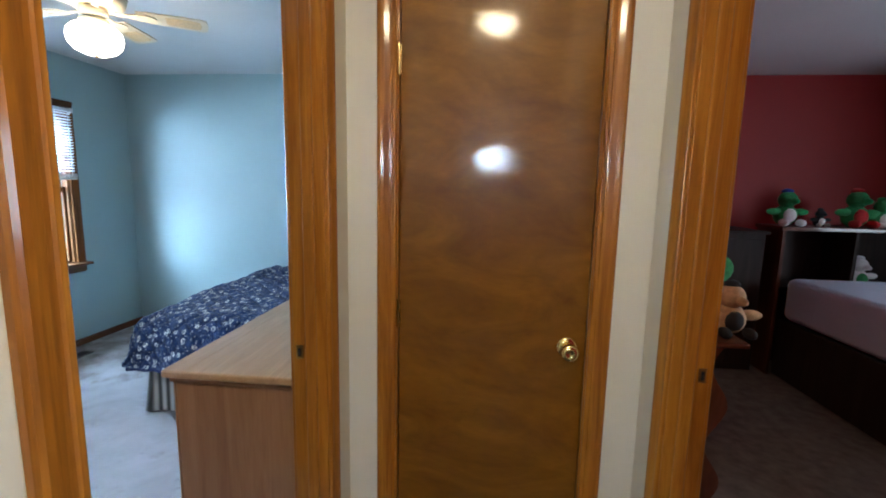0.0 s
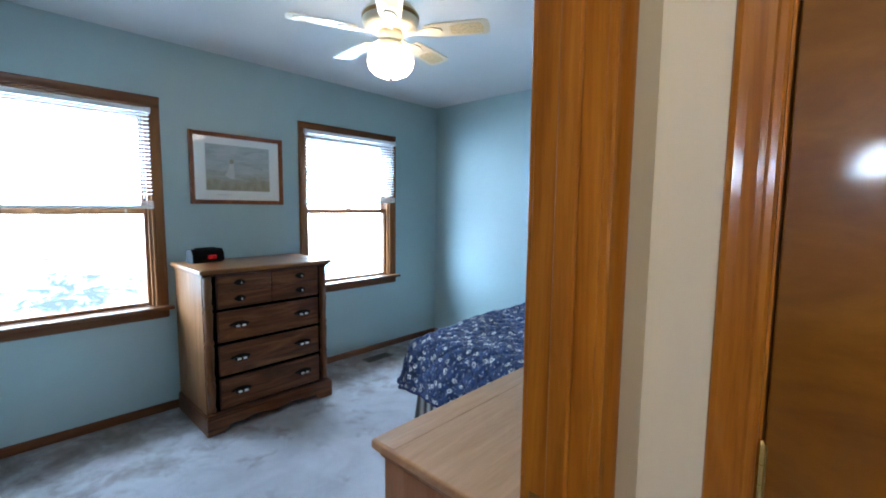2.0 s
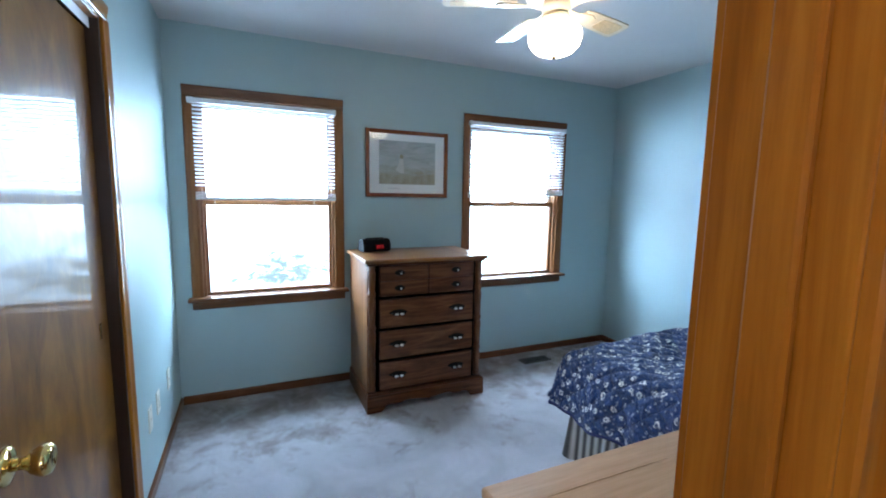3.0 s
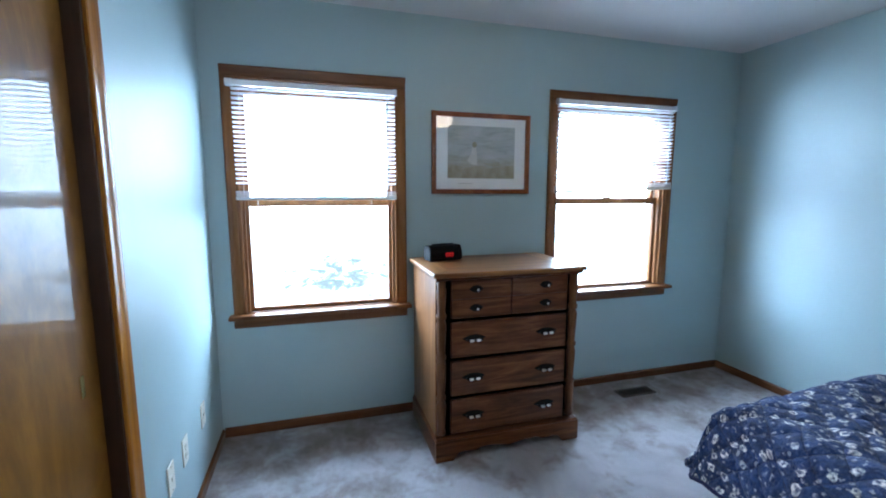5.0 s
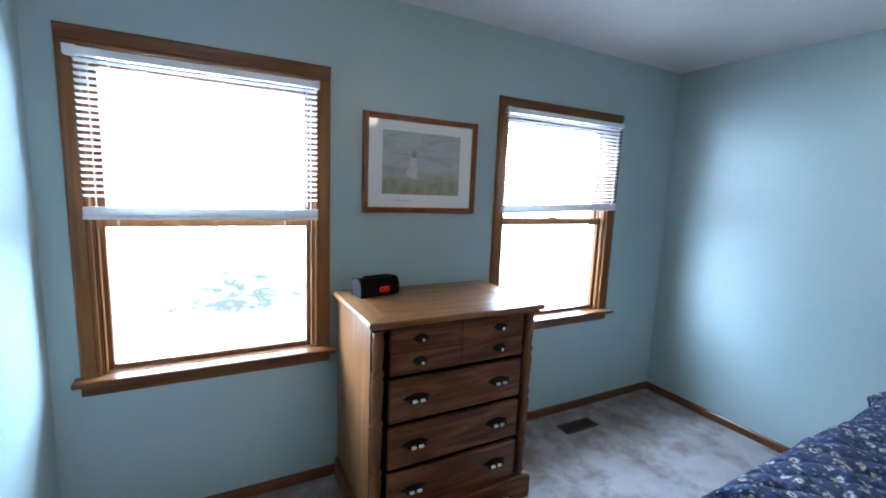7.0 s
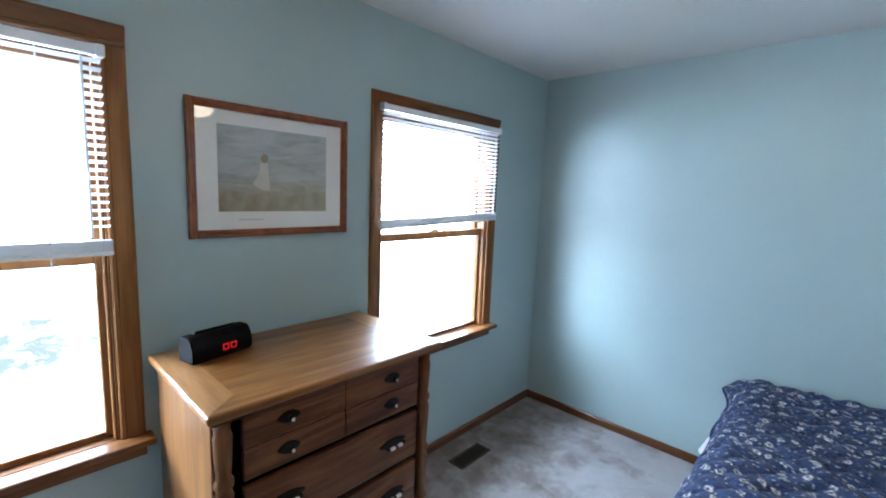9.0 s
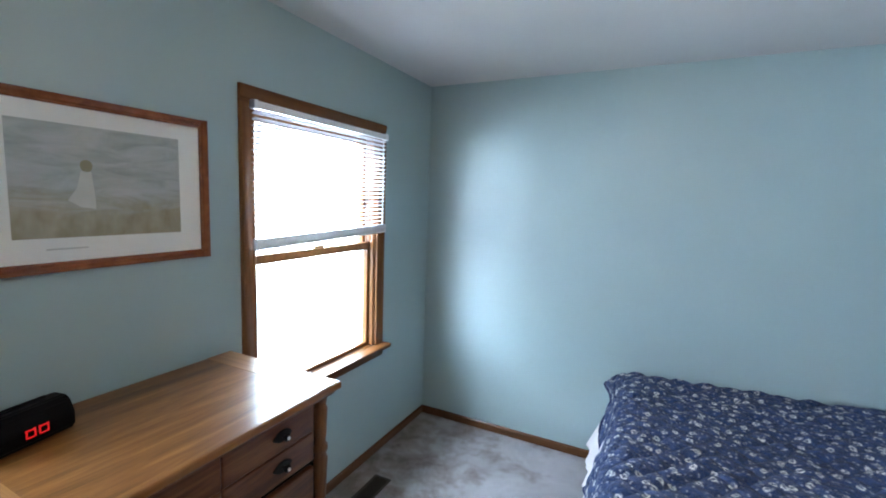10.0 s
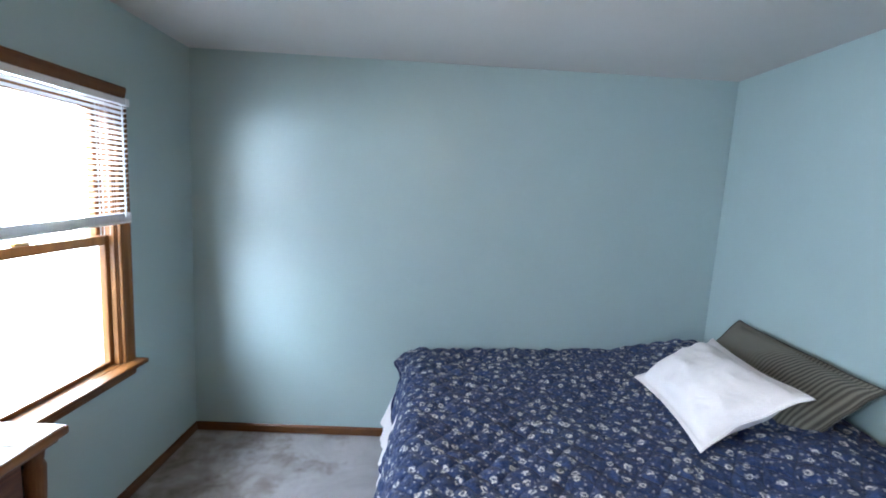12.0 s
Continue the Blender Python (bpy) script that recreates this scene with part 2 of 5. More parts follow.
def quilt_cloth():
    """Navy cotton printed with small cream flowers and pale sprigs."""
    m, nt, p = nodes_of("navy floral quilt cotton")
    uv = coords(nt, (1, 1, 1), "UV")
    wob = nt.nodes.new("ShaderNodeTexNoise")
    wob.inputs["Scale"].default_value = 60
    nt.links.new(uv, wob.inputs["Vector"])
    add = nt.nodes.new("ShaderNodeVectorMath")
    add.operation = "MULTIPLY_ADD"
    nt.links.new(wob.outputs["Color"], add.inputs[0])
    add.inputs[1].default_value = (0.022, 0.022, 0.0)
    nt.links.new(uv, add.inputs[2])
    vec = add.outputs[0]

    def vor(scale, rnd):
        t = nt.nodes.new("ShaderNodeTexVoronoi")
        t.voronoi_dimensions = "2D"
        t.inputs["Scale"].default_value, t.inputs["Randomness"].default_value = scale, rnd
        nt.links.new(vec, t.inputs["Vector"])
        return t
    big, small, dots = vor(17.0, 0.95), vor(31.0, 0.95), vor(60.0, 1.0)
    petals = ramp(nt, big.outputs["Distance"], [(0.05, (0.12, 0.12, 0.12)), (0.14, (0.95, 0.95, 0.95)), (0.20, (0.85, 0.85, 0.85)), (0.26, (0, 0, 0))])
    sprig = ramp(nt, small.outputs["Distance"], [(0.0, (0.55, 0.55, 0.55)), (0.14, (0.5, 0.5, 0.5)), (0.2, (0, 0, 0))])
    dot = ramp(nt, dots.outputs["Distance"], [(0.0, (0.30, 0.30, 0.30)), (0.17, (0.25, 0.25, 0.25)), (0.24, (0, 0, 0))])
    cell = nt.nodes.new("ShaderNodeSeparateColor")
    nt.links.new(big.outputs["Color"], cell.inputs[0])
    keep = math_node(nt, "GREATER_THAN", cell.outputs[0], 0.32)
    breakup = ramp(nt, noise_tex(nt, uv, 70, 3), [(0.38, (0.15, 0.15, 0.15)), (0.56, (1, 1, 1))])
    f1 = mixed(nt, "MULTIPLY", 1.0, petals, breakup)
    ink = noise_tex(nt, uv, 30, 3)
    base = ramp(nt, ink, [(0.3, (0.005, 0.015, 0.055)), (0.7, (0.024, 0.058, 0.170))])
    c = mixed(nt, "MIX", dot, base, (0.10, 0.135, 0.26))
    c = mixed(nt, "MIX", mixed(nt, "MULTIPLY", 1.0, sprig, breakup), c, (0.58, 0.58, 0.62))
    gate = mixed(nt, "MULTIPLY", 1.0, f1, keep)
    c = mixed(nt, "MIX", gate, c, (0.82, 0.79, 0.74))
    # diagonal stitching, with the shade in its grooves darkened into the colour
    sp = nt.nodes.new("ShaderNodeSeparateXYZ")
    stitch = nt.nodes.new("ShaderNodeUVMap")
    stitch.uv_map = "stitch"
    nt.links.new(stitch.outputs[0], sp.inputs[0])
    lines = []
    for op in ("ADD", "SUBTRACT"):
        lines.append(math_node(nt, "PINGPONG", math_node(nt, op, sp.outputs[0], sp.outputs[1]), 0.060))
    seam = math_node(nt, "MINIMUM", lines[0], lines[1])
    groove_shade = ramp(nt, math_node(nt, "MULTIPLY", seam, 100.0), [(0.10, (0.35, 0.35, 0.42)), (0.50, (1, 1, 1))])
    c = mixed(nt, "MULTIPLY", 0.6, c, groove_shade)
    nt.links.new(c, p.inputs["Base Color"])
    p.inputs["Roughness"].default_value = 0.85
    p.inputs["Sheen Weight"].default_value = 0.12
    p.inputs["Specular IOR Level"].default_value = 0.2
    soft_seam = math_node(nt, "POWER", math_node(nt, "MULTIPLY", seam, 16.7), 0.5)
    h = math_node(nt, "ADD", math_node(nt, "MULTIPLY", noise_tex(nt, uv, 700, 2), 0.3), math_node(nt, "MULTIPLY", noise_tex(nt, uv, 26, 4, 0.6, 0.8), 2.6))
    bump(nt, p, math_node(nt, "ADD", h, math_node(nt, "MULTIPLY", soft_seam, 1.6)), 0.85, 0.012)
    return m


def striped_cloth(name, dark, light, pitch, share=0.5, kind="UV", blur=0.12, ramp_in=0.0):
    m, nt, p = nodes_of(name)
    v = coords(nt, (1, 1, 1), kind)
    s = nt.nodes.new("ShaderNodeSeparateXYZ")
    nt.links.new(v, s.inputs[0])
    f = math_node(nt, "PINGPONG", math_node(nt, "MULTIPLY", s.outputs[0], 1.0 / pitch), 1.0)
    if ramp_in:
        fade = nt.nodes.new("ShaderNodeClamp")
        nt.links.new(math_node(nt, "MULTIPLY", math_node(nt, "SUBTRACT", s.outputs[0], ramp_in), 6.0), fade.inputs[0])
        f = math_node(nt, "MULTIPLY_ADD", math_node(nt, "SUBTRACT", f, 0.35), fade.outputs[0], 0.35)
    c = ramp(nt, f, [(share - blur, light), (share + blur, dark)])
    w = noise_tex(nt, v, 300, 2)
    nt.links.new(mixed(nt, "MULTIPLY", 0.4, c, ramp(nt, w, [(0.3, (0.7, 0.7, 0.7)), (0.7, (1, 1, 1))])), p.inputs["Base Color"])
    p.inputs["Roughness"].default_value = 0.9
    bump(nt, p, math_node(nt, "ADD", w, math_node(nt, "MULTIPLY", noise_tex(nt, v, 14, 3), 5.0)), 0.3, 0.004)
    return m


def linen(name, c, wrinkle=1.0):
    m, nt, p = nodes_of(name)
    v = coords(nt)
    f = noise_tex(nt, v, 6, 4)
    nt.links.new(ramp(nt, f, [(0.3, tuple(x * 0.93 for x in c)), (0.7, c)]), p.inputs["Base Color"])
    p.inputs["Roughness"].default_value = 0.9
    p.inputs["Sheen Weight"].default_value = 0.2
    bump(nt, p, math_node(nt, "ADD", noise_tex(nt, v, 500, 2), math_node(nt, "MULTIPLY", noise_tex(nt, v, 12, 4, 0.6, 0.8), 7.0 * wrinkle)), 0.35, 0.005)
    return m


QUILT = quilt_cloth()
SHAM = striped_cloth("grey striped sham cloth", (0.075, 0.066, 0.055), (0.21, 0.19, 0.155), 0.010, 0.5, "UV", 0.3, 0.36)
SKIRT = striped_cloth("striped bed skirt cloth", (0.055, 0.050, 0.048), (0.46, 0.43, 0.40), 0.026, 0.5, "UV", 0.3)
WHITE_LINEN = linen("white cotton", (0.86, 0.80, 0.80))
PALE_BEDDING = linen("pale blue bedding", (0.60, 0.72, 0.92))


def thin_glass():
    m, nt, p = nodes_of("window glass")
    nt.nodes.remove(p)
    out = nt.nodes["Material Output"]
    tr, gl, mx, fr = (nt.nodes.new(k) for k in ("ShaderNodeBsdfTransparent", "ShaderNodeBsdfGlossy", "ShaderNodeMixShader", "ShaderNodeLayerWeight"))
    tr.inputs["Color"].default_value = (0.96, 0.98, 0.97, 1)
    gl.inputs["Roughness"].default_value = 0.02
    gloss = math_node(nt, "MULTIPLY_ADD", math_node(nt, "POWER", fr.outputs["Facing"], 5.0), 0.9, 0.035)
    nt.links.new(gloss, mx.inputs[0])
    nt.links.new(tr.outputs[0], mx.inputs[1])
    nt.links.new(gl.outputs[0], mx.inputs[2])
    nt.links.new(mx.outputs[0], out.inputs["Surface"])
    return m


GLASS = thin_glass()


def slat_material():
    m, nt, p = nodes_of("white blind slat")
    nt.nodes.remove(p)
    out = nt.nodes["Material Output"]
    d, t, mx = (nt.nodes.new(k) for k in ("ShaderNodeBsdfDiffuse", "ShaderNodeBsdfTranslucent", "ShaderNodeMixShader"))
    d.inputs["Color"].default_value = t.inputs["Color"].default_value = (0.8, 0.8, 0.82, 1)
    mx.inputs[0].default_value = 0.62
    nt.links.new(d.outputs[0], mx.inputs[1])
    nt.links.new(t.outputs[0], mx.inputs[2])
    nt.links.new(mx.outputs[0], out.inputs["Surface"])
    return m


SLAT = slat_material()


def outside(name, strength, leafy):
    """Bright overcast sky with a pale blur of far foliage low down."""
    m, nt, p = nodes_of(name)
    v = coords(nt)
    s = nt.nodes.new("ShaderNodeSeparateXYZ")
    nt.links.new(v, s.inputs[0])
    c = (0.60, 0.81, 1.0)
    if leafy:
        # the ground is dimmer than the sky; a bright band is added out of view to both sides to light the walls
        rise = nt.nodes.new("ShaderNodeMapRange")
        rise.inputs["From Min"].default_value, rise.inputs["From Max"].default_value = 0.5, 3.6
        rise.inputs["To Min"].default_value, rise.inputs["To Max"].default_value = 0.30, 2.3
        nt.links.new(s.outputs[2], rise.inputs["Value"])
        off_centre = nt.nodes.new("ShaderNodeMapRange")
        off_centre.inputs["From Min"].default_value, off_centre.inputs["From Max"].default_value = 0.8, 2.4
        off_centre.inputs["To Min"].default_value, off_centre.inputs["To Max"].default_value = 0.0, 1.0
        nt.links.new(math_node(nt, "ABSOLUTE", math_node(nt, "SUBTRACT", s.outputs[1], 2.7)), off_centre.inputs["Value"])
        dz = math_node(nt, "MULTIPLY", math_node(nt, "SUBTRACT", s.outputs[2], 1.50), 2.0)
        side_band = math_node(nt, "EXPONENT", math_node(nt, "MULTIPLY", math_node(nt, "MULTIPLY", dz, dz), -1.0))
        level = math_node(nt, "MULTIPLY_ADD", math_node(nt, "MULTIPLY", side_band, off_centre.outputs[0]), 4.6, rise.outputs[0])
        lit = nt.nodes.new("ShaderNodeVectorMath")
        lit.operation = "SCALE"
        lit.inputs[0].default_value = c
        nt.links.new(level, lit.inputs["Scale"])
        f = noise_tex(nt, coords(nt, (1, 1.0, 2.2)), 4.2, 6, 0.7, 0.9)
        near = math_node(nt, "SUBTRACT", 1.0, math_node(nt, "MULTIPLY", math_node(nt, "ABSOLUTE", math_node(nt, "SUBTRACT", s.outputs[1], 1.85)), 0.75))
        low = math_node(nt, "SUBTRACT", 1.0, math_node(nt, "MULTIPLY", math_node(nt, "ABSOLUTE", math_node(nt, "SUBTRACT", s.outputs[2], 0.6)), 1.5))
        amount = math_node(nt, "MULTIPLY", math_node(nt, "MAXIMUM", near, 0.0), math_node(nt, "MAXIMUM", low, 0.0))
        leaf = ramp(nt, math_node(nt, "MULTIPLY", f, math_node(nt, "POWER", amount, 0.35)), [(0.31, (0, 0, 0)), (0.50, (1, 1, 1))])
        colour = mixed(nt, "MIX", leaf, lit.outputs[0], (0.030, 0.041, 0.043))
    else:
        colour = ramp(nt, noise_tex(nt, v, 0.4, 3), [(0.2, (0.80, 0.90, 1.0)), (0.8, (0.9, 0.96, 1.0))])
    nt.links.new(colour, p.inputs["Emission Color"])
    p.inputs["Emission Strength"].default_value = strength
    p.inputs["Base Color"].default_value = (0, 0, 0, 1)
    p.inputs["Specular IOR Level"].default_value = 0
    return m


def print_material():
    """A faded seaside print: grey sky in streaks over a tan field."""
    m, nt, p = nodes_of("faded landscape print")
    v = coords(nt)
    s = nt.nodes.new("ShaderNodeSeparateXYZ")
    nt.links.new(v, s.inputs[0])
    streak = noise_tex(nt, coords(nt, (1, 2.2, 9)), 3.2, 5, 0.6, 0.8)
    skyc = ramp(nt, streak, [(0.3, (0.34, 0.36, 0.36)), (0.5, (0.45, 0.47, 0.47)), (0.7, (0.54, 0.55, 0.56))])
    grass = ramp(nt, noise_tex(nt, coords(nt, (1, 5, 3)), 5, 5), [(0.3, (0.30, 0.26, 0.17)), (0.7, (0.44, 0.40, 0.30))])
    edge = math_node(nt, "ADD", s.outputs[2], math_node(nt, "MULTIPLY", math_node(nt, "SUBTRACT", streak, 0.5), 0.14))
    fac = math_node(nt, "MULTIPLY_ADD", math_node(nt, "SUBTRACT", edge, 1.605), 14.0, 0.5)
    clampn = nt.nodes.new("ShaderNodeClamp")
    nt.links.new(fac, clampn.inputs[0])
    nt.links.new(mixed(nt, "MIX", clampn.outputs[0], grass, skyc), p.inputs["Base Color"])
    p.inputs["Roughness"].default_value = 0.7
    return m


# ---- building helpers ----
def finish(name, bm, mats, smooth=False):
    me = bpy.data.meshes.new(name)
    bmesh.ops.recalc_face_normals(bm, faces=bm.faces)
    bm.to_mesh(me)
    bm.free()
    for mt in (mats if isinstance(mats, (list, tuple)) else [mats]):
        me.materials.append(mt)
    if smooth:
        for poly in me.polygons:
            poly.use_smooth = True
    return me


def part(name, bm, material, parent, label="", smooth=False):
    ob = new(name, finish(name, bm, material, smooth))
    ob.parent = parent
    if parent is not None:
        ob.matrix_parent_inverse = parent.matrix_basis.inverted() if parent.parent is None else Matrix()
    return tagged(ob, label)


def thing(name, place, label, category, group="", kind=""):
    ob = new(name)
    ob.empty_display_size = 0.1
    ob.matrix_basis = Matrix.Translation(place)
    return tagged(ob, label, category, group, kind)


def structure(name, bm, mats, label="", category="", smooth=False):
    return tagged(new(name, finish(name, bm, mats, smooth)), label, category, "", "structure")


def add_box(bm, x0, x1, y0, y1, z0, z1, bevel=0.0, segs=1):
    r = bmesh.ops.create_cube(bm, size=1.0)
    vs = r["verts"]
    for v in vs:
        v.co = Vector(((x0 + x1) / 2 + v.co.x * (x1 - x0), (y0 + y1) / 2 + v.co.y * (y1 - y0), (z0 + z1) / 2 + v.co.z * (z1 - z0)))
    if bevel:
        es = list({e for v in vs for e in v.link_edges})
        bmesh.ops.bevel(bm, geom=es, offset=bevel, segments=segs, profile=0.5, affect="EDGES")
    return bm


def box(x0, x1, y0, y1, z0, z1, bevel=0.002, segs=1):
    return add_box(bmesh.new(), x0, x1, y0, y1, z0, z1, bevel, segs)


def lathe(bm, profile, centre, axis="z", steps=20, start=0.0, sweep=2 * math.pi):
    """Turns (radius, height) pairs about an axis through centre."""
    rings = []
    full = abs(sweep - 2 * math.pi) < 1e-6
    n = steps if full else steps + 1
    for r, h in profile:
        ring = []
        for i in range(n):
            a = start + sweep * i / steps
            u, w = max(r, 1e-4) * math.cos(a), max(r, 1e-4) * math.sin(a)
            o = {"z": (u, w, h), "y": (u, h, w), "x": (h, u, w)}[axis]
            ring.append(bm.verts.new(Vector(centre) + Vector(o)))
        rings.append(ring)
    for a, b in zip(rings, rings[1:]):
        for i in range(n if full else n - 1):
            j = (i + 1) % n
            bm.faces.new((a[i], a[j], b[j], b[i]))
    if full:
        bm.faces.new(rings[0])
        bm.faces.new(rings[-1])
    return bm


def extrude_profile(bm, pts, frame_m, length):
    """A closed outline in the local x-y plane of frame_m, drawn out along its z."""
    a = [bm.verts.new(frame_m @ Vector((x, y, 0))) for x, y in pts]
    b = [bm.verts.new(frame_m @ Vector((x, y, length))) for x, y in pts]
    n = len(pts)
    for i in range(n):
        bm.faces.new((a[i], a[(i + 1) % n], b[(i + 1) % n], b[i]))
    bm.faces.new(a[::-1])
    bm.faces.new(b)
    return bm


CASING = [(0, 0), (0, 0.008), (0.004, 0.011), (0.012, 0.0115), (0.016, 0.0095), (0.024, 0.0105), (0.040, 0.0145), (0.052, 0.016), (0.059, 0.0145), (0.062, 0.009), (0.062, 0)]


def casing(name, mat, origin, across, out, along, length, width=0.062, deep=1.0):
    """A moulded board: across runs from the opening outwards, out away from the wall, along its length."""
    m = Matrix((Vector(across), Vector(out), Vector(along))).transposed().to_4x4()
    m.translation = Vector(origin)
    k = width / 0.062
    return structure(name, extrude_profile(bmesh.new(), [(x * k, y * deep) for x, y in CASING], m, length), mat, "varnished amber wood door casing on the wall", "casing")


def casing_part(name, mat, origin, across, out, along, length, parent, width, deep):
    m = Matrix((Vector(across), Vector(out), Vector(along))).transposed().to_4x4()
    m.translation = Vector(origin)
    k = width / 0.062
    return part(name, extrude_profile(bmesh.new(), [(x * k, y * deep) for x, y in CASING], m, length), mat, parent)


def wall(name, axis, at, thick, lo, hi, openings, low_mat, high_mat, top=2.44, label="", category="wall"):
    """An upright wall from at to at + thick along axis, from lo to hi along the other, with openings (lo, hi, sill, head).
    low_mat faces the lower side of the axis, high_mat the rest."""
    bm = bmesh.new()

    def piece(a, b, z0, z1):
        if b - a > 1e-4 and z1 - z0 > 1e-4:
            if axis == "x":
                add_box(bm, at, at + thick, a, b, z0, z1)
            else:
                add_box(bm, a, b, at, at + thick, z0, z1)
    cur = lo
    for a, b, z0, z1 in sorted(openings):
        piece(cur, a, 0.0, top)
        piece(a, b, 0.0, z0)
        piece(a, b, z1, top)
        cur = b
    piece(cur, hi, 0.0, top)
    i = 0 if axis == "x" else 1
    bmesh.ops.recalc_face_normals(bm, faces=bm.faces)
    for f in bm.faces:
        f.material_index = 0 if f.normal[i] < -0.5 else 1
    return structure(name, bm, [low_mat, high_mat], label, category)


# ---- plan ----
WX, NY, SY, HX = -3.20, 4.75, 1.10, 0.17        # bedroom: window wall, far wall, closet wall, wall at the bed's head
H0, H1 = -0.145, 0.789                           # the hall's two long walls
B0, R0 = -0.245, 0.889                           # their other faces, in the bedroom and in the red room
EY, EY2 = 2.10, 2.21                             # the wall with the door at the hall's end
D0, D1, DH = 1.171, 1.903, 2.035                 # the doorway to the bedroom
Q0, Q1 = 1.160, 1.905                            # the doorway to the red room
RY, RX = 4.87, 4.60                              # the red room's far and right walls
REAR = -3.6                                      # the hall's other end

floor_bm = box(-3.4, RX + 0.15, REAR - 0.15, 5.05, -0.12, 0.0, 0)
structure("floor", floor_bm, CARPET, "worn pale grey plush carpet with tread marks", "carpet")
# the hall floor is never in view; dark to cut bounced light
structure("floor_hall_unseen", box(H0, H1, 0.30, EY, 0.0, 0.006, 0), plain("dark unseen floor", (0.045, 0.026, 0.014), 0.4, 0.0, 0.3, 8), "unseen hall floor, dark to cut bounced light", "floor")
# invented landing out of view, so hall light spreads and bounces less
structure("floor_added_landing", box(WX, RX, REAR, 0.30, 0.0, 0.006, 0), bpy.data.materials["dark unseen floor"], "dark floor of the unseen landing added behind the hall", "floor")
structure("floor_red_room", box(R0, RX, 0.52, RY, 0.0, 0.006, 0), plain("brown carpet", (0.13, 0.105, 0.085), 0.95, 0.0, 0.3, 14), "brown plush carpet of the red bedroom", "carpet")
structure("ceiling", box(-3.4, RX + 0.15, REAR - 0.15, 5.05, 2.44, 2.56, 0), WHITE_CEIL, "plain white painted ceiling", "ceiling")

WIN = [(1.262, 2.120), (3.214, 4.102)]
WZ0, WZ1 = 0.715, 2.005
wall("wall_west", "x", WX - 0.15, 0.15, 0.3, NY + 0.12, [(a, b, WZ0, WZ1) for a, b in WIN], OUTER, BLUE, label="blue painted wall with two wooden windows")
wall("wall_north", "y", NY, 0.12, WX, HX + 0.1, [], BLUE, OUTER, label="blue painted bedroom wall beside the bed")
wall("wall_south", "y", SY - 0.12, 0.12, WX, B0, [(-1.985, -0.42, 0.0, 2.03)], CREAM, BLUE, label="blue painted wall with a closet opening")
wall("wall_hall_west", "x", B0, H0 - B0, 0.30, 2.95, [(D0 - 0.015, D1 + 0.015, 0.0, DH + 0.015)], BLUE, CREAM, label="wall between hall and blue bedroom with a doorway")
wall("wall_jog", "y", 2.83, 0.12, H0, HX + 0.1, [], CREAM, BLUE, label="blue painted return of the wall")
wall("wall_bed_head", "x", HX, 0.10, 2.95, NY, [], BLUE, RED, label="blue painted wall at the head of the bed")
wall("wall_hall_end", "y", EY, EY2 - EY, H0, H1, [(0.006, 0.630, 0.0, 2.045)], CREAM, CREAM, label="cream painted wall with a closet door")
wall("wall_hall_east", "x", H1, R0 - H1, 0.30, 5.0, [(Q0 - 0.015, Q1 + 0.015, 0.0, DH + 0.015)], CREAM, RED, label="cream painted hall wall with a doorway")
wall("wall_red_north", "y", RY, 0.12, R0, RX, [], RED, OUTER, label="dark red painted bedroom wall")
wall("wall_red_east", "x", RX, 0.12, 0.4, 5.0, [(1.3, 2.7, 0.9, 1.9)], RED, OUTER, label="dark red painted wall with a window")
wall("wall_red_south", "y", 0.30, 0.22, R0, RX, [], CREAM, RED, label="dark red painted wall")
wall("wall_closet_back", "y", 0.30, 0.12, WX, B0, [], CREAM, CREAM, label="cream painted back of the closet")
# side walls of the invented landing, set wide to weaken the bounce
wall("wall_added_landing_west", "x", WX - 0.15, 0.15, REAR - 0.12, 0.30, [], OUTER, CREAM, label="cream painted wall of the unseen added landing")
wall("wall_added_landing_east", "x", RX, 0.12, REAR - 0.12, 0.40, [], CREAM, OUTER, label="cream painted wall of the unseen added landing")
wall("wall_hall_rear", "y", REAR - 0.12, 0.12, WX, RX, [(0.10, 0.60, 1.75, 2.03)], OUTER, CREAM, label="cream painted wall with a small window")


def backdrop(name, x0, x1, y0, y1, z0, z1, mat):
    bm = bmesh.new()
    p = [(x0, y0, z0), (x1, y1, z0), (x1, y1, z1), (x0, y0, z1)]
    bm.faces.new([bm.verts.new(q) for q in p])
    return structure(name, bm, mat, "bright overcast sky beyond the window", "backdrop")


backdrop("backdrop", -5.0, -5.0, -7.0, 14.0, -0.6, 5.5, outside("bright sky with pale foliage", DAY, True))
backdrop("backdrop_red_room", 5.6, 5.6, 0.4, 3.8, 0.2, 3.0, outside("bright sky beyond the red room", DAY_FAR * 0.10, False))
backdrop("backdrop_hall", -0.6, 1.3, -4.5, -4.5, 0.6, 2.6, outside("bright sky beyond the hall", DAY_FAR, False))
structure("ground", box(-400, 400, -400, 400, -0.75, -0.70, 0), plain("grass", (0.06, 0.10, 0.03), 0.95, 0, 0.4, 3), "green lawn round the house", "lawn")


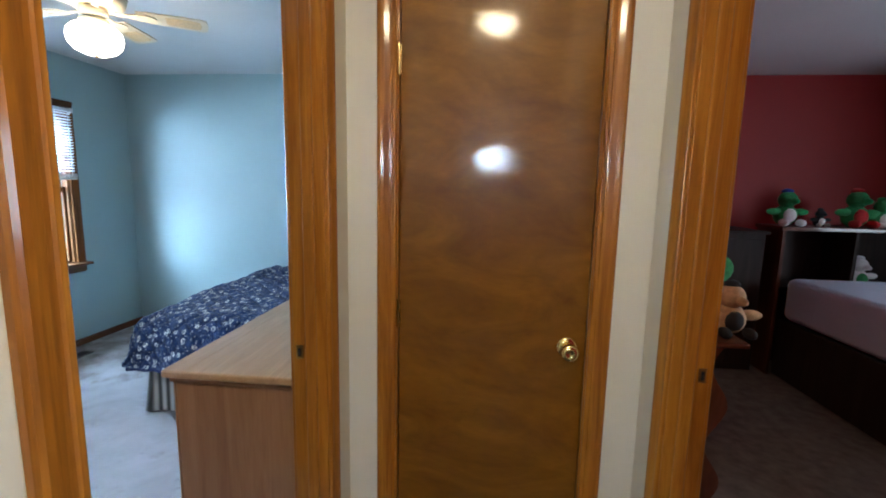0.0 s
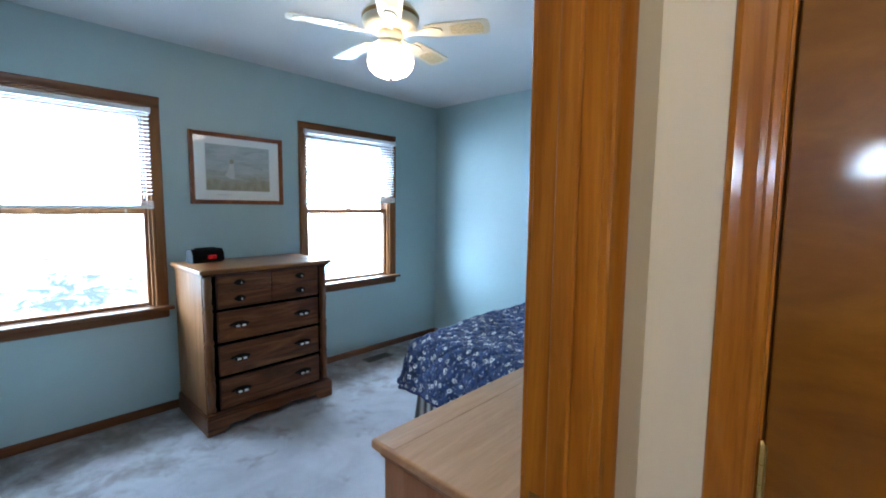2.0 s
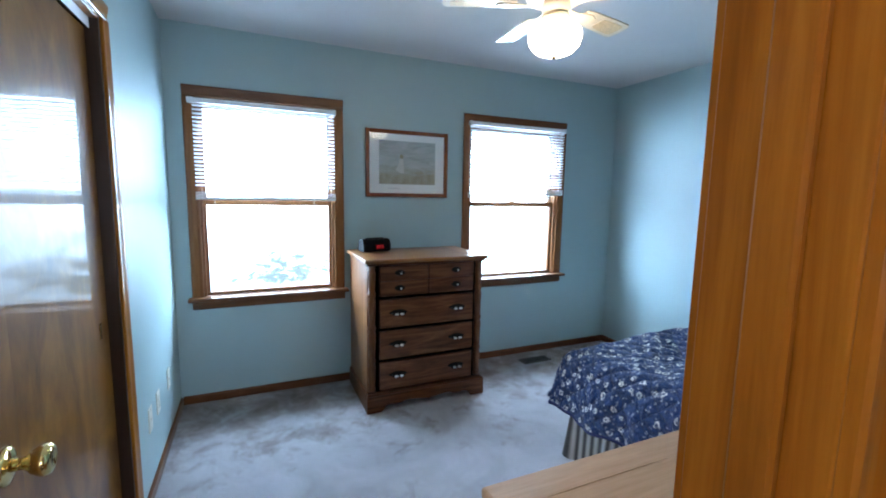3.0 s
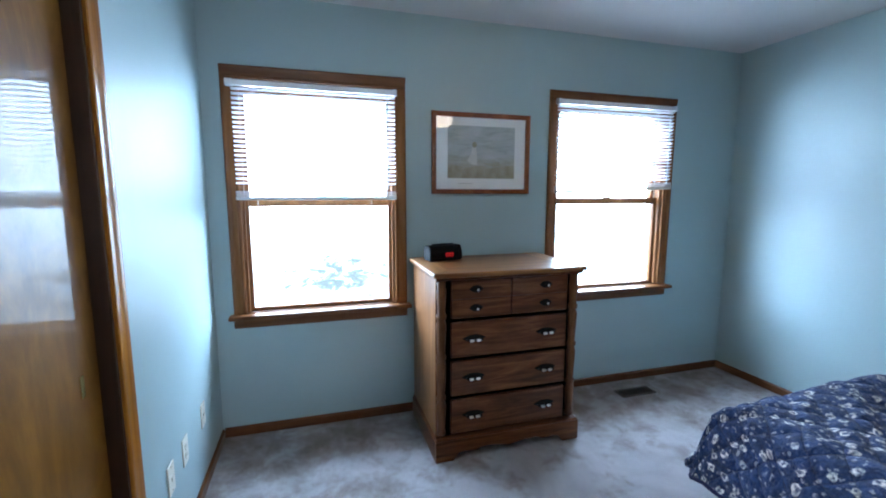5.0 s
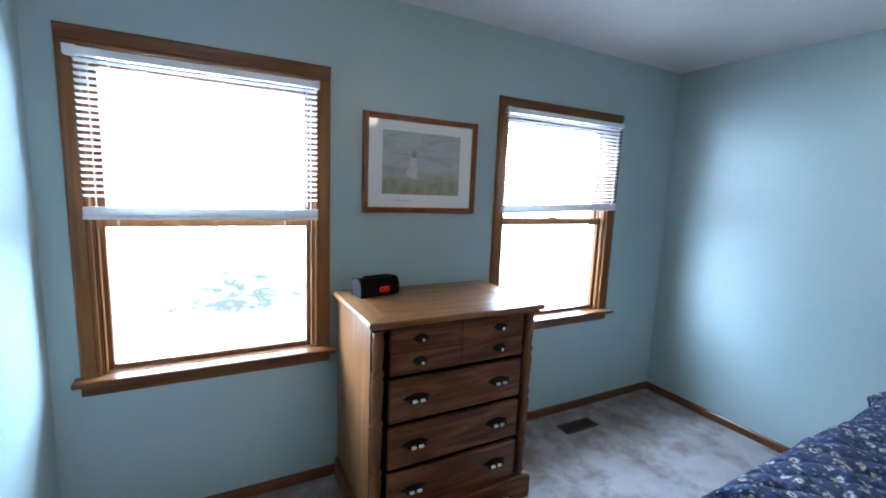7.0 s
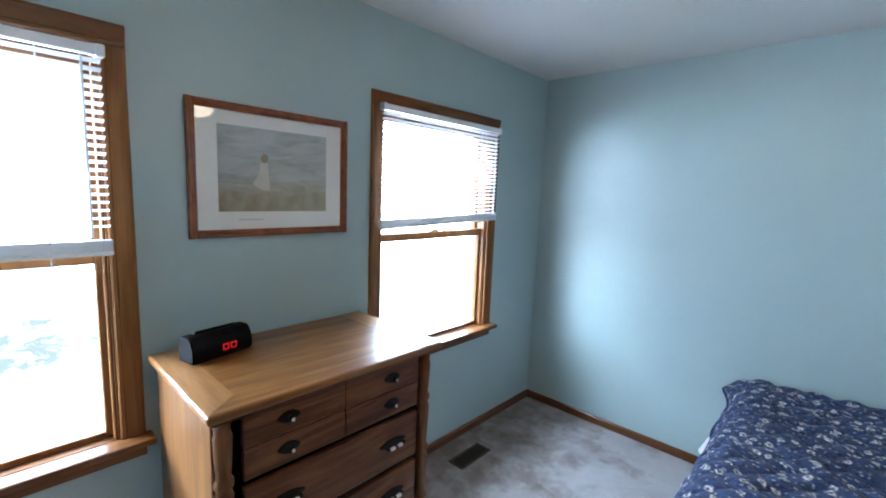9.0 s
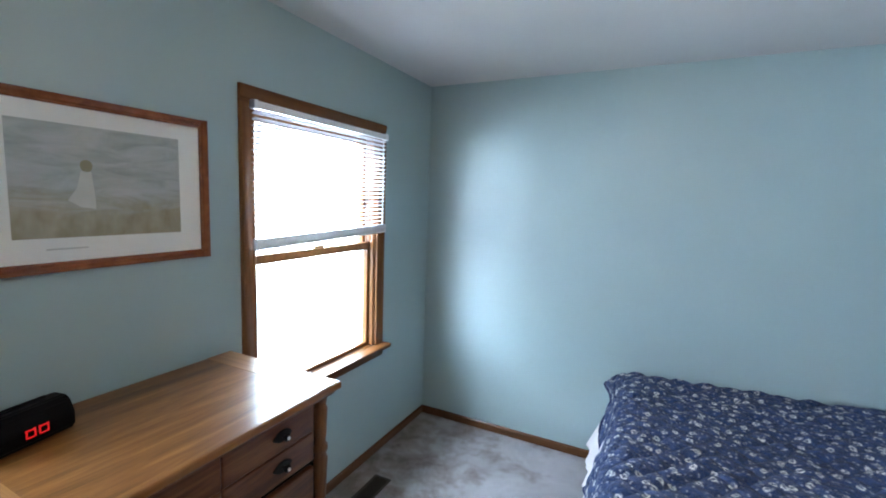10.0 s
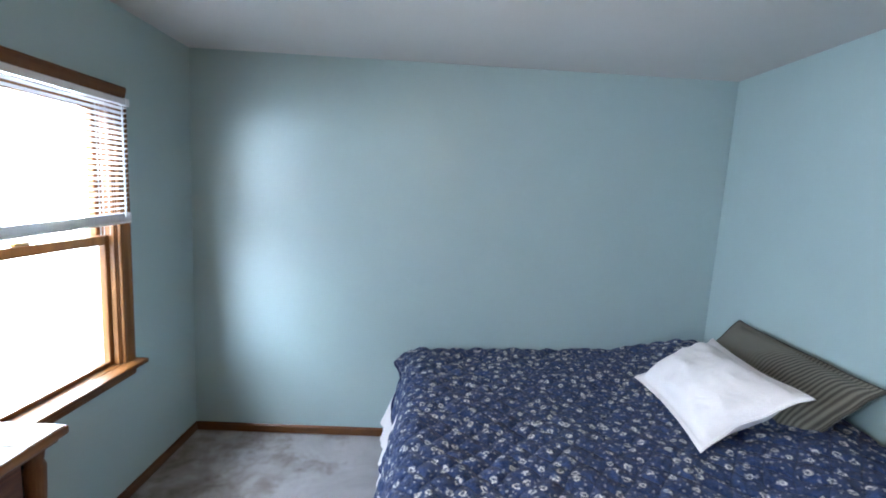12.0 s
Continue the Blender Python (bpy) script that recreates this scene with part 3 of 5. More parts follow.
# ---- trim ----
def baseboard(x0, y0, x1, y1, nx, ny, h=0.056, t=0.012):
    """Along a wall from one point to another; (nx, ny) points into the room."""
    d = Vector((x1 - x0, y1 - y0, 0))
    n = d.length
    m = Matrix((Vector((nx, ny, 0)), Vector((0, 0, 1)), d.normalized())).transposed().to_4x4()
    m.translation = Vector((x0, y0, 0.001))
    pts = [(0, 0), (t, 0), (t, h * 0.8), (t * 0.6, h * 0.93), (t * 0.35, h), (0, h)]
    structure("baseboard", extrude_profile(bmesh.new(), pts, m, n), BASE, "brown varnished wooden baseboard", "baseboard")


baseboard(WX, SY + 0.012, WX, NY, 1, 0)
baseboard(WX + 0.012, NY, HX, NY, 0, -1)
baseboard(WX + 0.012, SY, -2.049, SY, 0, 1)
baseboard(HX, 2.962, HX, NY - 0.012, -1, 0)
baseboard(B0, D1 + 0.08, B0, 2.95, -1, 0)
baseboard(B0, 2.95, HX, 2.95, 0, 1)
baseboard(H0, 0.30, H0, D0 - 0.08, 1, 0)
baseboard(H1, 0.30, H1, Q0 - 0.08, -1, 0)
baseboard(R0, RY, RX, RY, 0, -1)


def door_frame(x0, x1, y0, y1, head, hall_dir):
    """Jambs, stops and casings of a doorway through a wall that lies between x0 and x1; y0 to y1 is the clear opening."""
    t = 0.015
    for ya, yb in ((y0 - t, y0), (y1, y1 + t)):
        structure("trim", box(x0, x1, ya, yb, 0, head + t, 0.0015), TRIM_V, "varnished amber wood door jamb", "door jamb")
    structure("trim", box(x0, x1, y0, y1, head, head + t, 0.0015), TRIM_H, "varnished amber wood door head", "door jamb")
    room_x, s = (x0, 1) if hall_dir > 0 else (x1, -1)
    a, b = sorted((room_x + s * 0.040, room_x + s * 0.072))
    for ya, yb in ((y0, y0 + 0.011), (y1 - 0.011, y1)):
        structure("trim", box(a, b, ya, yb, 0, head, 0.003), TRIM_V, "varnished wood door stop", "door stop")
    structure("trim", box(a, b, y0 + 0.011, y1 - 0.011, head - 0.011, head, 0.003), TRIM_H, "varnished wood door stop", "door stop")
    for x, o in ((x0, -1), (x1, 1)):
        casing("trim", TRIM_V, (x, y0 - 0.004, 0), (0, -1, 0), (o, 0, 0), (0, 0, 1), head + 0.004, 0.057)
        casing("trim", TRIM_V, (x, y1 + 0.004, 0), (0, 1, 0), (o, 0, 0), (0, 0, 1), head + 0.004, 0.057)
        casing("trim", TRIM_H, (x, y0 - 0.061, head + 0.004), (0, 0, 1), (o, 0, 0), (0, 1, 0), y1 - y0 + 0.122, 0.057)


door_frame(B0, H0, D0, D1, DH, 1)
door_frame(H1, R0, Q0, Q1, DH, -1)


def strike_plate(x0, x1, y, sgn, z):
    ob = thing("strike_plate", ((x0 + x1) / 2, y, z), "small dulled brass strike plate in the door jamb", "strike plate")
    ya, yb = sorted((y, y + sgn * 0.0025))
    part("plate", box(x0, x1, ya, yb, z - 0.02, z + 0.02, 0.001), DULL_BRASS, ob)
    ya, yb = sorted((y + sgn * 0.0025, y + sgn * 0.004))
    part("latch_hole", box(x0 + 0.006, x1 - 0.006, ya, yb, z - 0.012, z + 0.012, 0.001), HOLE_SHADE, ob, "flat dark patch for the shade in the latch hole")


strike_plate(B0 + 0.010, B0 + 0.030, D1, -1, 0.95)
strike_plate(R0 - 0.030, R0 - 0.010, Q1, -1, 0.95)

# the door at the hall's end
for xa, xb in ((0.006, 0.018), (0.618, 0.630)):
    structure("trim", box(xa, xb, EY, EY2, 0, 2.045, 0.0015), TRIM_V, "varnished amber wood door jamb", "door jamb")
structure("trim", box(0.018, 0.618, EY, EY2, 2.033, 2.045, 0.0015), TRIM_X, "varnished amber wood door head", "door jamb")
casing("trim", TRIM_V, (0.014, EY, 0), (-1, 0, 0), (0, -1, 0), (0, 0, 1), 2.037)
casing("trim", TRIM_V, (0.622, EY, 0), (1, 0, 0), (0, -1, 0), (0, 0, 1), 2.037)
casing("trim", TRIM_X, (-0.048, EY, 2.037), (0, 0, 1), (0, -1, 0), (1, 0, 0), 0.732)


def knob_set(parent, centre, out, mat=BRASS):
    """A rosette, neck and round knob; out is the way it points, along y."""
    x, y, z = centre
    bm = lathe(bmesh.new(), [(0.0, 0.0), (0.032, 0.0), (0.033, 0.003), (0.029, 0.007), (0.016, 0.010)], (0, 0, 0), "y", 28)
    bmesh.ops.transform(bm, matrix=Matrix.Translation((x, y, z)) @ Matrix.Diagonal((1, out, 1, 1)), verts=bm.verts)
    rose = part("rosette", bm, mat, parent, "polished brass rosette", True)
    prof = [(0.011, 0.008), (0.010, 0.022), (0.012, 0.028), (0.020, 0.036), (0.0265, 0.048), (0.027, 0.056), (0.023, 0.063), (0.012, 0.0655), (0.010, 0.064), (0.0, 0.064)]
    bm = lathe(bmesh.new(), prof, (0, 0, 0), "y", 28)
    bmesh.ops.transform(bm, matrix=Matrix.Translation((x, y, z)) @ Matrix.Diagonal((1, out, 1, 1)), verts=bm.verts)
    part("knob", bm, mat, parent, "polished brass door knob", True)
    return rose


def hinge_bm(x, y, z, leaf_dir):
    bm = lathe(bmesh.new(), [(0.0055, -0.045), (0.0055, -0.0155), (0.0045, -0.015), (0.0055, -0.0145), (0.0055, 0.0145), (0.0045, 0.015), (0.0055, 0.0155), (0.0055, 0.045), (0.003, 0.05)], (x, y, z), "z", 12)
    a, b = sorted((x, x + leaf_dir * 0.008))
    add_box(bm, a, b, y, y + 0.003, z - 0.044, z + 0.044)
    return bm


d1 = thing("door_1", (0.32, 2.07, 0), "closed flat birch veneer door with glossy varnish", "door", kind="structure")
part("leaf", box(0.021, 0.615, EY + 0.006, EY + 0.041, 0.012, 2.030, 0.002), DOOR_BIRCH, d1)
for hz in (0.25, 1.02, 1.80):
    part("hinge", hinge_bm(0.018, EY - 0.001, hz, 1), BRASS, d1, "brass butt hinge")
knob_set(d1, (0.558, EY + 0.006, 0.935), -1)

# the bedroom door, swung open against the closet wall
d2 = thing("door_2", (B0, D0, 0), "open flat birch veneer bedroom door with glossy varnish", "door", kind="structure")
d2.matrix_basis = Matrix.Translation((B0 - 0.020, D0 - 0.012, 0)) @ Matrix.Rotation(radians(1.5), 4, "Z")


def local_part(name, bm, mat, parent, label="", smooth=False):
    ob = new(name, finish(name, bm, mat, smooth))
    ob.parent = parent
    return tagged(ob, label)


leaf2 = local_part("leaf", box(-0.720, 0.012, 0.0, 0.035, 0.012, 2.028, 0.002), DOOR_UP, d2)
for hz in (0.25, 1.02, 1.80):
    local_part("hinge", lathe(bmesh.new(), [(0.0055, -0.045), (0.0055, 0.045), (0.003, 0.05)], (0.016, 0.0175, hz), "z", 12), BRASS, d2, "brass butt hinge")
bm = lathe(bmesh.new(), [(0.0, 0.0), (0.032, 0.0), (0.033, 0.003), (0.029, 0.007), (0.016, 0.010)], (-0.658, 0.035, 0.955), "y", 28)
local_part("rosette", bm, BRASS, d2, "polished brass rosette", True)
bm = lathe(bmesh.new(), [(0.011, 0.008), (0.010, 0.022), (0.012, 0.028), (0.020, 0.036), (0.0265, 0.048), (0.027, 0.056), (0.023, 0.063), (0.012, 0.0655), (0.010, 0.064), (0.0, 0.064)], (-0.658, 0.035, 0.955), "y", 28)
local_part("knob", bm, BRASS, d2, "polished brass door knob", True)

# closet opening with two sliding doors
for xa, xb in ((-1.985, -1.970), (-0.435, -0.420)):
    structure("trim", box(xa, xb, SY - 0.12, SY, 0, 2.03, 0.0015), DARK_JAMB, "dark wooden closet jamb", "door jamb")
structure("trim", box(-1.970, -0.435, SY - 0.12, SY, 2.015, 2.03, 0.0015), TRIM_X, "varnished wood closet head", "door jamb")
casing("trim", TRIM_V, (-1.983, SY, 0), (-1, 0, 0), (0, 1, 0), (0, 0, 1), 2.026)
casing("trim", TRIM_V, (-0.422, SY, 0), (1, 0, 0), (0, 1, 0), (0, 0, 1), 2.026)
casing("trim", TRIM_X, (-2.045, SY, 2.026), (0, 0, 1), (0, 1, 0), (1, 0, 0), 1.685)
track = thing("sliding_track", (-1.2, SY - 0.04, 2.0), "white metal track for sliding closet doors", "door track", kind="structure")
part("rail", box(-1.968, -0.437, SY - 0.095, SY - 0.090, 1.985, 2.014, 0.001), WHITE_PLASTIC, track)
part("fascia", box(-1.968, -0.437, SY - 0.030, SY - 0.026, 1.978, 2.014, 0.001), WHITE_PLASTIC, track)
d3 = thing("door_3", (-1.55, SY - 0.055, 0), "flat glossy birch sliding closet door", "door", kind="structure")
part("leaf", box(-1.966, -1.150, SY - 0.072, SY - 0.040, 0.012, 1.978, 0.002), DOOR_UP, d3)
pull_bm = box(-1.884, -1.864, SY - 0.040, SY - 0.0375, 0.885, 0.945, 0.001)
pull = part("finger_pull", pull_bm, BRASS, d3, "small brass finger pull")
d4 = thing("door_4", (-0.85, SY - 0.10, 0), "flat glossy birch sliding closet door behind another", "door", kind="structure")
part("leaf", box(-1.230, -0.440, SY - 0.114, SY - 0.082, 0.012, 1.978, 0.002), DOOR_UP, d4)


# ---- bedroom windows ----
def sash(parent, name, x, y0, y1, z0, z1, st, bot, top):
    """A sash of four boards with its pane; st: width of the stiles, bot and top of the rails."""
    bm = bmesh.new()
    add_box(bm, x, x + 0.034, y0, y0 + st, z0, z1, 0.003)
    add_box(bm, x, x + 0.034, y1 - st, y1, z0, z1, 0.003)
    add_box(bm, x + 0.001, x + 0.033, y0 + st, y1 - st, z0, z0 + bot, 0.003)
    add_box(bm, x + 0.001, x + 0.033, y0 + st, y1 - st, z1 - top, z1, 0.003)
    s = part(name, bm, WINDOW_V, parent, "brown varnished wooden window sash")
    pane = part("pane", box(x + 0.015, x + 0.019, y0 + st, y1 - st, z0 + bot, z1 - top, 0), GLASS, s, "clear window pane")
    pane.visible_shadow = False
    return s


def window(name, y0, y1):
    w = thing(name, (WX, (y0 + y1) / 2, WZ0), "double-hung wooden window with brown varnished casing", "window", kind="structure")
    c = 0.07
    X = WX
    for ya, yb in ((y0, y0 + 0.010), (y1 - 0.010, y1)):
        part("window_frame", box(X - 0.070, X, ya, yb, WZ0 + 0.012, WZ1, 0.001), WINDOW_V, w)
        # outer jambs and sill: pale colour stands for daylight glare on the wood
        part("outer_jamb", box(X - 0.148, X - 0.070, ya, yb, WZ0 + 0.012, WZ1, 0.001), OUTER, w, "outer jamb coloured pale for the daylight glare")
    part("window_frame", box(X - 0.148, X, y0 + 0.010, y1 - 0.010, WZ1 - 0.016, WZ1, 0.001), WINDOW_H_SHADED, w)
    for ya, yb in ((y0 + 0.010, y0 + 0.020), (y1 - 0.020, y1 - 0.010)):
        part("parting_stop", box(X - 0.030, X - 0.004, ya, yb, WZ0 + 0.012, WZ1 - 0.016, 0.003), WINDOW_V, w)
    sash(w, "lower_sash", X - 0.068, y0 + 0.011, y1 - 0.011, WZ0 + 0.014, 1.372, 0.027, 0.020, 0.044)
    sash(w, "upper_sash", X - 0.106, y0 + 0.011, y1 - 0.011, 1.336, WZ1 - 0.017, 0.027, 0.036, 0.036)
    part("sash_lock", box(X - 0.06, X - 0.035, (y0 + y1) / 2 - 0.03, (y0 + y1) / 2 + 0.03, 1.372, 1.386, 0.004), DULL_BRASS, w, "dulled brass sash lock")
    casing_part("casing", WINDOW_V, (X, y0 + 0.004, WZ0 + 0.012), (0, -1, 0), (1, 0, 0), (0, 0, 1), WZ1 - WZ0 - 0.012, w, c, 1.35)
    casing_part("casing", WINDOW_V, (X, y1 - 0.004, WZ0 + 0.012), (0, 1, 0), (1, 0, 0), (0, 0, 1), WZ1 - WZ0 - 0.012, w, c, 1.35)
    casing_part("casing", WINDOW_H_SHADED, (X, y0 - c + 0.004, WZ1), (0, 0, 1), (1, 0, 0), (0, 1, 0), y1 - y0 + 2 * c - 0.008, w, c, 1.35)
    bm = box(X, X + 0.072, y0 - c - 0.016, y1 + c + 0.016, WZ0 - 0.012, WZ0 + 0.012, 0.006, 2)
    add_box(bm, X - 0.070, X, y0, y1, WZ0, WZ0 + 0.012, 0.001)
    part("outer_sill", box(X - 0.148, X - 0.070, y0, y1, WZ0, WZ0 + 0.012, 0.001), OUTER, w, "outer sill coloured pale for the daylight glare")
    part("window_sill", bm, WINDOW_H_SHADED, w, "brown varnished wooden sill")
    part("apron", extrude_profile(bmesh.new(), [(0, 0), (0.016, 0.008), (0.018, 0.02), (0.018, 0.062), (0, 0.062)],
         Matrix(((1, 0, 0, X), (0, 0, 1, y0 - c + 0.004), (0, 1, 0, WZ0 - 0.075), (0, 0, 0, 1))), y1 - y0 + 2 * c - 0.008), WINDOW_H_SHADED, w)
    return w


window("window_1", *WIN[0])
window("window_2", *WIN[1])


def blind(y0, y1, top, bottom, tilt, label, lip):
    """A half-drawn slatted blind before a window; tilt: how far its bottom rail rises towards y1."""
    x = WX + 0.040
    b = thing("window_blind", (x, (y0 + y1) / 2, top), label, "blind", "window blinds")
    bm = box(x - 0.014, x + 0.014, y0, y1, top - 0.030, top, 0.003)
    part("headrail", bm, WHITE_PLASTIC, b)
    for ya, yb in ((y0 - lip, y0 + 0.02), (y1 - 0.02, y1 + 0.004)):
        part("bracket", box(x - 0.017, x + 0.017, ya, yb, top - 0.033, top + 0.003, 0.003), WHITE_PLASTIC, b)
    proto = None
    n = int((top - 0.04 - (bottom + 0.05)) / 0.0245)
    slope = tilt / (y1 - y0)
    for i in range(n):
        z = top - 0.045 - i * 0.0245
        k = i / n
        if proto is None:
            bm = bmesh.new()
            rows = []
            for s in (-1, -0.5, 0, 0.5, 1):
                rows.append([bm.verts.new((s * 0.0120, yy, 0.0016 * (1 - s * s) + s * 0.0045)) for yy in (-0.5, 0.5)])
            for p, q in zip(rows, rows[1:]):
                bm.faces.new((p[0], p[1], q[1], q[0]))
            geom = bmesh.ops.solidify(bm, geom=bm.faces[:], thickness=0.0006)
            proto = finish("slat", bm, SLAT)
        ob = new("slat", proto)
        ob.parent = b
        ob.matrix_parent_inverse = b.matrix_basis.inverted()
        ob.matrix_basis = Matrix.Translation((x, (y0 + y1) / 2, z + k * tilt * 0.5)) @ Matrix.Rotation(math.atan(slope) * k, 4, "X") @ Matrix.Diagonal((1, y1 - y0 - 0.012, 1, 1))
    tip = Matrix.Translation((0, (y0 + y1) / 2, bottom + tilt * 0.5)) @ Matrix.Rotation(math.atan(slope), 4, "X") @ Matrix.Translation((0, -(y0 + y1) / 2, -bottom))
    for j in range(9):
        bm = box(x - 0.0125, x + 0.0125, y0 + 0.004 + 0.0012 * (j % 3), y1 - 0.004 - 0.001 * (j % 2), bottom + 0.018 + j * 0.0035, bottom + 0.0203 + j * 0.0035, 0)
        bmesh.ops.transform(bm, matrix=tip, verts=bm.verts)
        part("stacked_slat", bm, WHITE_PLASTIC, b)
    bm = box(x - 0.013, x + 0.013, y0 + 0.003, y1 - 0.003, bottom, bottom + 0.017, 0.004)
    bmesh.ops.transform(bm, matrix=tip, verts=bm.verts)
    part("bottom_rail", bm, WHITE_PLASTIC, b)
    for yy in (y0 + 0.11, y1 - 0.15):
        for dx in (-0.0128, 0.0128):
            part("ladder_cord", lathe(bmesh.new(), [(0.0011, bottom - 0.035 + tilt * 0.5), (0.0011, top - 0.03)], (x + dx, yy, 0), "z", 6), WHITE_PLASTIC, b)
    part("tilt_wand", lathe(bmesh.new(), [(0.0035, bottom + 0.06), (0.004, bottom + 0.10), (0.0035, top - 0.06), (0.0015, top - 0.03)], (x + 0.021, y1 - 0.055, 0), "z", 8), plain("clear plastic wand", (0.7, 0.72, 0.74), 0.1), b)
    return b


blind(1.246, 2.124, 1.992, 1.366, 0.0, "white slatted blind drawn half down before the window", 0.02)
blind(3.184, 4.132, 2.012, 1.405, 0.03, "white slatted blind hanging slightly askew, half down", 0.0)


# ---- chest of drawers ----
def chest_of_drawers():
    X0, X1, Y0, Y1, T = -3.165, -2.630, 2.222, 3.050, 1.012
    c = thing("chest_of_drawers", (-2.9, 2.63, 0), "dark brown oak chest of drawers with porcelain pulls", "chest of drawers")
    bm = box(X0, X0 + 0.012, Y0 + 0.02, Y1 - 0.02, 0.05, T - 0.03, 0)
    add_box(bm, X0, X1 - 0.03, Y0, Y0 + 0.022, 0.05, T - 0.028, 0.002)
    add_box(bm, X0, X1 - 0.03, Y1 - 0.022, Y1, 0.05, T - 0.028, 0.002)
    part("carcass", bm, CHEST_SIDE_LIT, c, "oak side panels coloured paler for the window light")
    # shallow panel whose black colour makes the gaps look deep and shaded
    part("front_panel", box(X1 - 0.045, X1 - 0.030, Y0 + 0.022, Y1 - 0.022, 0.08, T - 0.028, 0), GAP_SHADE, c, "near-black panel standing for shade round the drawers")
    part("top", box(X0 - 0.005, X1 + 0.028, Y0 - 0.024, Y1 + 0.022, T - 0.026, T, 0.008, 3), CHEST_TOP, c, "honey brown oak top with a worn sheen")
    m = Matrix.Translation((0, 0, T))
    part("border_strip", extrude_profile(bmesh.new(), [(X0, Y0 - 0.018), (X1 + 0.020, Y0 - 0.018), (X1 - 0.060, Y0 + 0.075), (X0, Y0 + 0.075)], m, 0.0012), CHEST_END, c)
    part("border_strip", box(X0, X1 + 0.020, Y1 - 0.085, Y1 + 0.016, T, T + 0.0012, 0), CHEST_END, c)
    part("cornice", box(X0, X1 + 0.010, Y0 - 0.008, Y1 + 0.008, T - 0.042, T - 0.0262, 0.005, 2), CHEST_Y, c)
    for y in (Y0 + 0.029, Y1 - 0.029):
        zs = [(0.135, 0.022), (0.150, 0.026), (0.165, 0.020), (0.20, 0.022), (0.30, 0.027), (0.325, 0.020), (0.335, 0.027), (0.350, 0.027), (0.36, 0.020), (0.40, 0.022), (0.52, 0.027),
              (0.545, 0.020), (0.555, 0.027), (0.572, 0.027), (0.58, 0.020), (0.62, 0.022), (0.74, 0.027), (0.762, 0.020), (0.772, 0.027), (0.79, 0.027), (0.80, 0.020), (0.84, 0.023), (0.92, 0.026), (0.935, 0.021), (0.97, 0.026)]
        bm = lathe(bmesh.new(), [(r, z) for z, r in zs], (X1 - 0.026, y, 0), "z", 14)
        part("corner_post", bm, CHEST_Z, c, "turned wooden corner post", True)
    # base with bracket feet
    n = 26
    pts = []
    for i in range(n + 1):
        u = i / n
        if u < 0.14 or u > 0.86:
            z = 0.0
        else:
            w = min(u - 0.14, 0.86 - u) / 0.36
            z = 0.036 + 0.018 * math.sin(w * math.pi * 1.0) - 0.016 * math.exp(-((w - 0.32) / 0.09) ** 2)
        pts.append((Y0 - 0.012 + u * (Y1 - Y0 + 0.024), z))
    outline = pts + [(Y1 + 0.012, 0.112), (Y0 - 0.012, 0.112)]
    m = Matrix(((0, 0, 1, X1 - 0.006), (1, 0, 0, 0), (0, 1, 0, 0.001), (0, 0, 0, 1)))
    bm = extrude_profile(bmesh.new(), outline, m, 0.022)
    part("base", bm, CHEST_Y, c, "scalloped base with bracket feet")
    for y in (Y0 - 0.012, Y1 - 0.008):
        part("base_side", box(X0, X1 - 0.006, y, y + 0.020, 0.001, 0.112, 0.003), CHEST_Y, c)
    part("base_cap", box(X0, X1 + 0.012, Y0 - 0.008, Y1 + 0.008, 0.112, 0.124, 0.005, 2), CHEST_Y, c)

    ya, yb = Y0 + 0.078, Y1 - 0.076
    ym = (ya + yb) / 2

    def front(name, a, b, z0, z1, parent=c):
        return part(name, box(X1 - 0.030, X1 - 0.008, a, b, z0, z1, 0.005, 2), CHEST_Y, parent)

    def oval(y, z, ry, rz):
        bm = bmesh.new()
        rim = []
        for x, k in ((0, 1.0), (0.003, 0.96), (0.004, 0.8)):
            rim.append([bm.verts.new((X1 - 0.008 + x, y + ry * k * math.cos(a) * (1 + 0.10 * math.cos(4 * a)), z + rz * k * math.sin(a))) for a in [2 * math.pi * i / 24 for i in range(24)]])
        for p, q in zip(rim, rim[1:]):
            for i in range(24):
                bm.faces.new((p[i], p[(i + 1) % 24], q[(i + 1) % 24], q[i]))
        bm.faces.new(rim[-1])
        bm.faces.new(rim[0])
        return bm

    def knob(drawer, y, z):
        plate = part("backplate", oval(y, z, 0.034, 0.019), IRON, drawer, "black metal backplate")
        part("knob", lathe(bmesh.new(), [(0.005, 0.0), (0.005, 0.010), (0.010, 0.014), (0.012, 0.019), (0.009, 0.024), (0.0, 0.026)], (X1 - 0.005, y, z), "x", 14), IRON, drawer, "black metal knob", True)
        part("knob_inset", lathe(bmesh.new(), [(0.0062, 0.022), (0.0058, 0.0265), (0.004, 0.0285), (0.0, 0.029)], (X1 - 0.005, y, z), "x", 12), PORCELAIN, drawer, "white porcelain inset", True)
        return plate

    def bail(drawer, y, z):
        part("backplate", oval(y, z, 0.058, 0.019), IRON, drawer, "black metal backplate")
        bm = lathe(bmesh.new(), [(0.0036, -0.040), (0.0036, 0.040)], (X1 + 0.016, y, z - 0.006), "y", 8)
        for s in (-0.040, 0.040):
            lathe(bm, [(0.004, -0.02), (0.004, 0.004)], (X1 + 0.014, y + s, z - 0.004), "x", 8)
        part("bail", bm, IRON, drawer, "black metal bail handle", True)
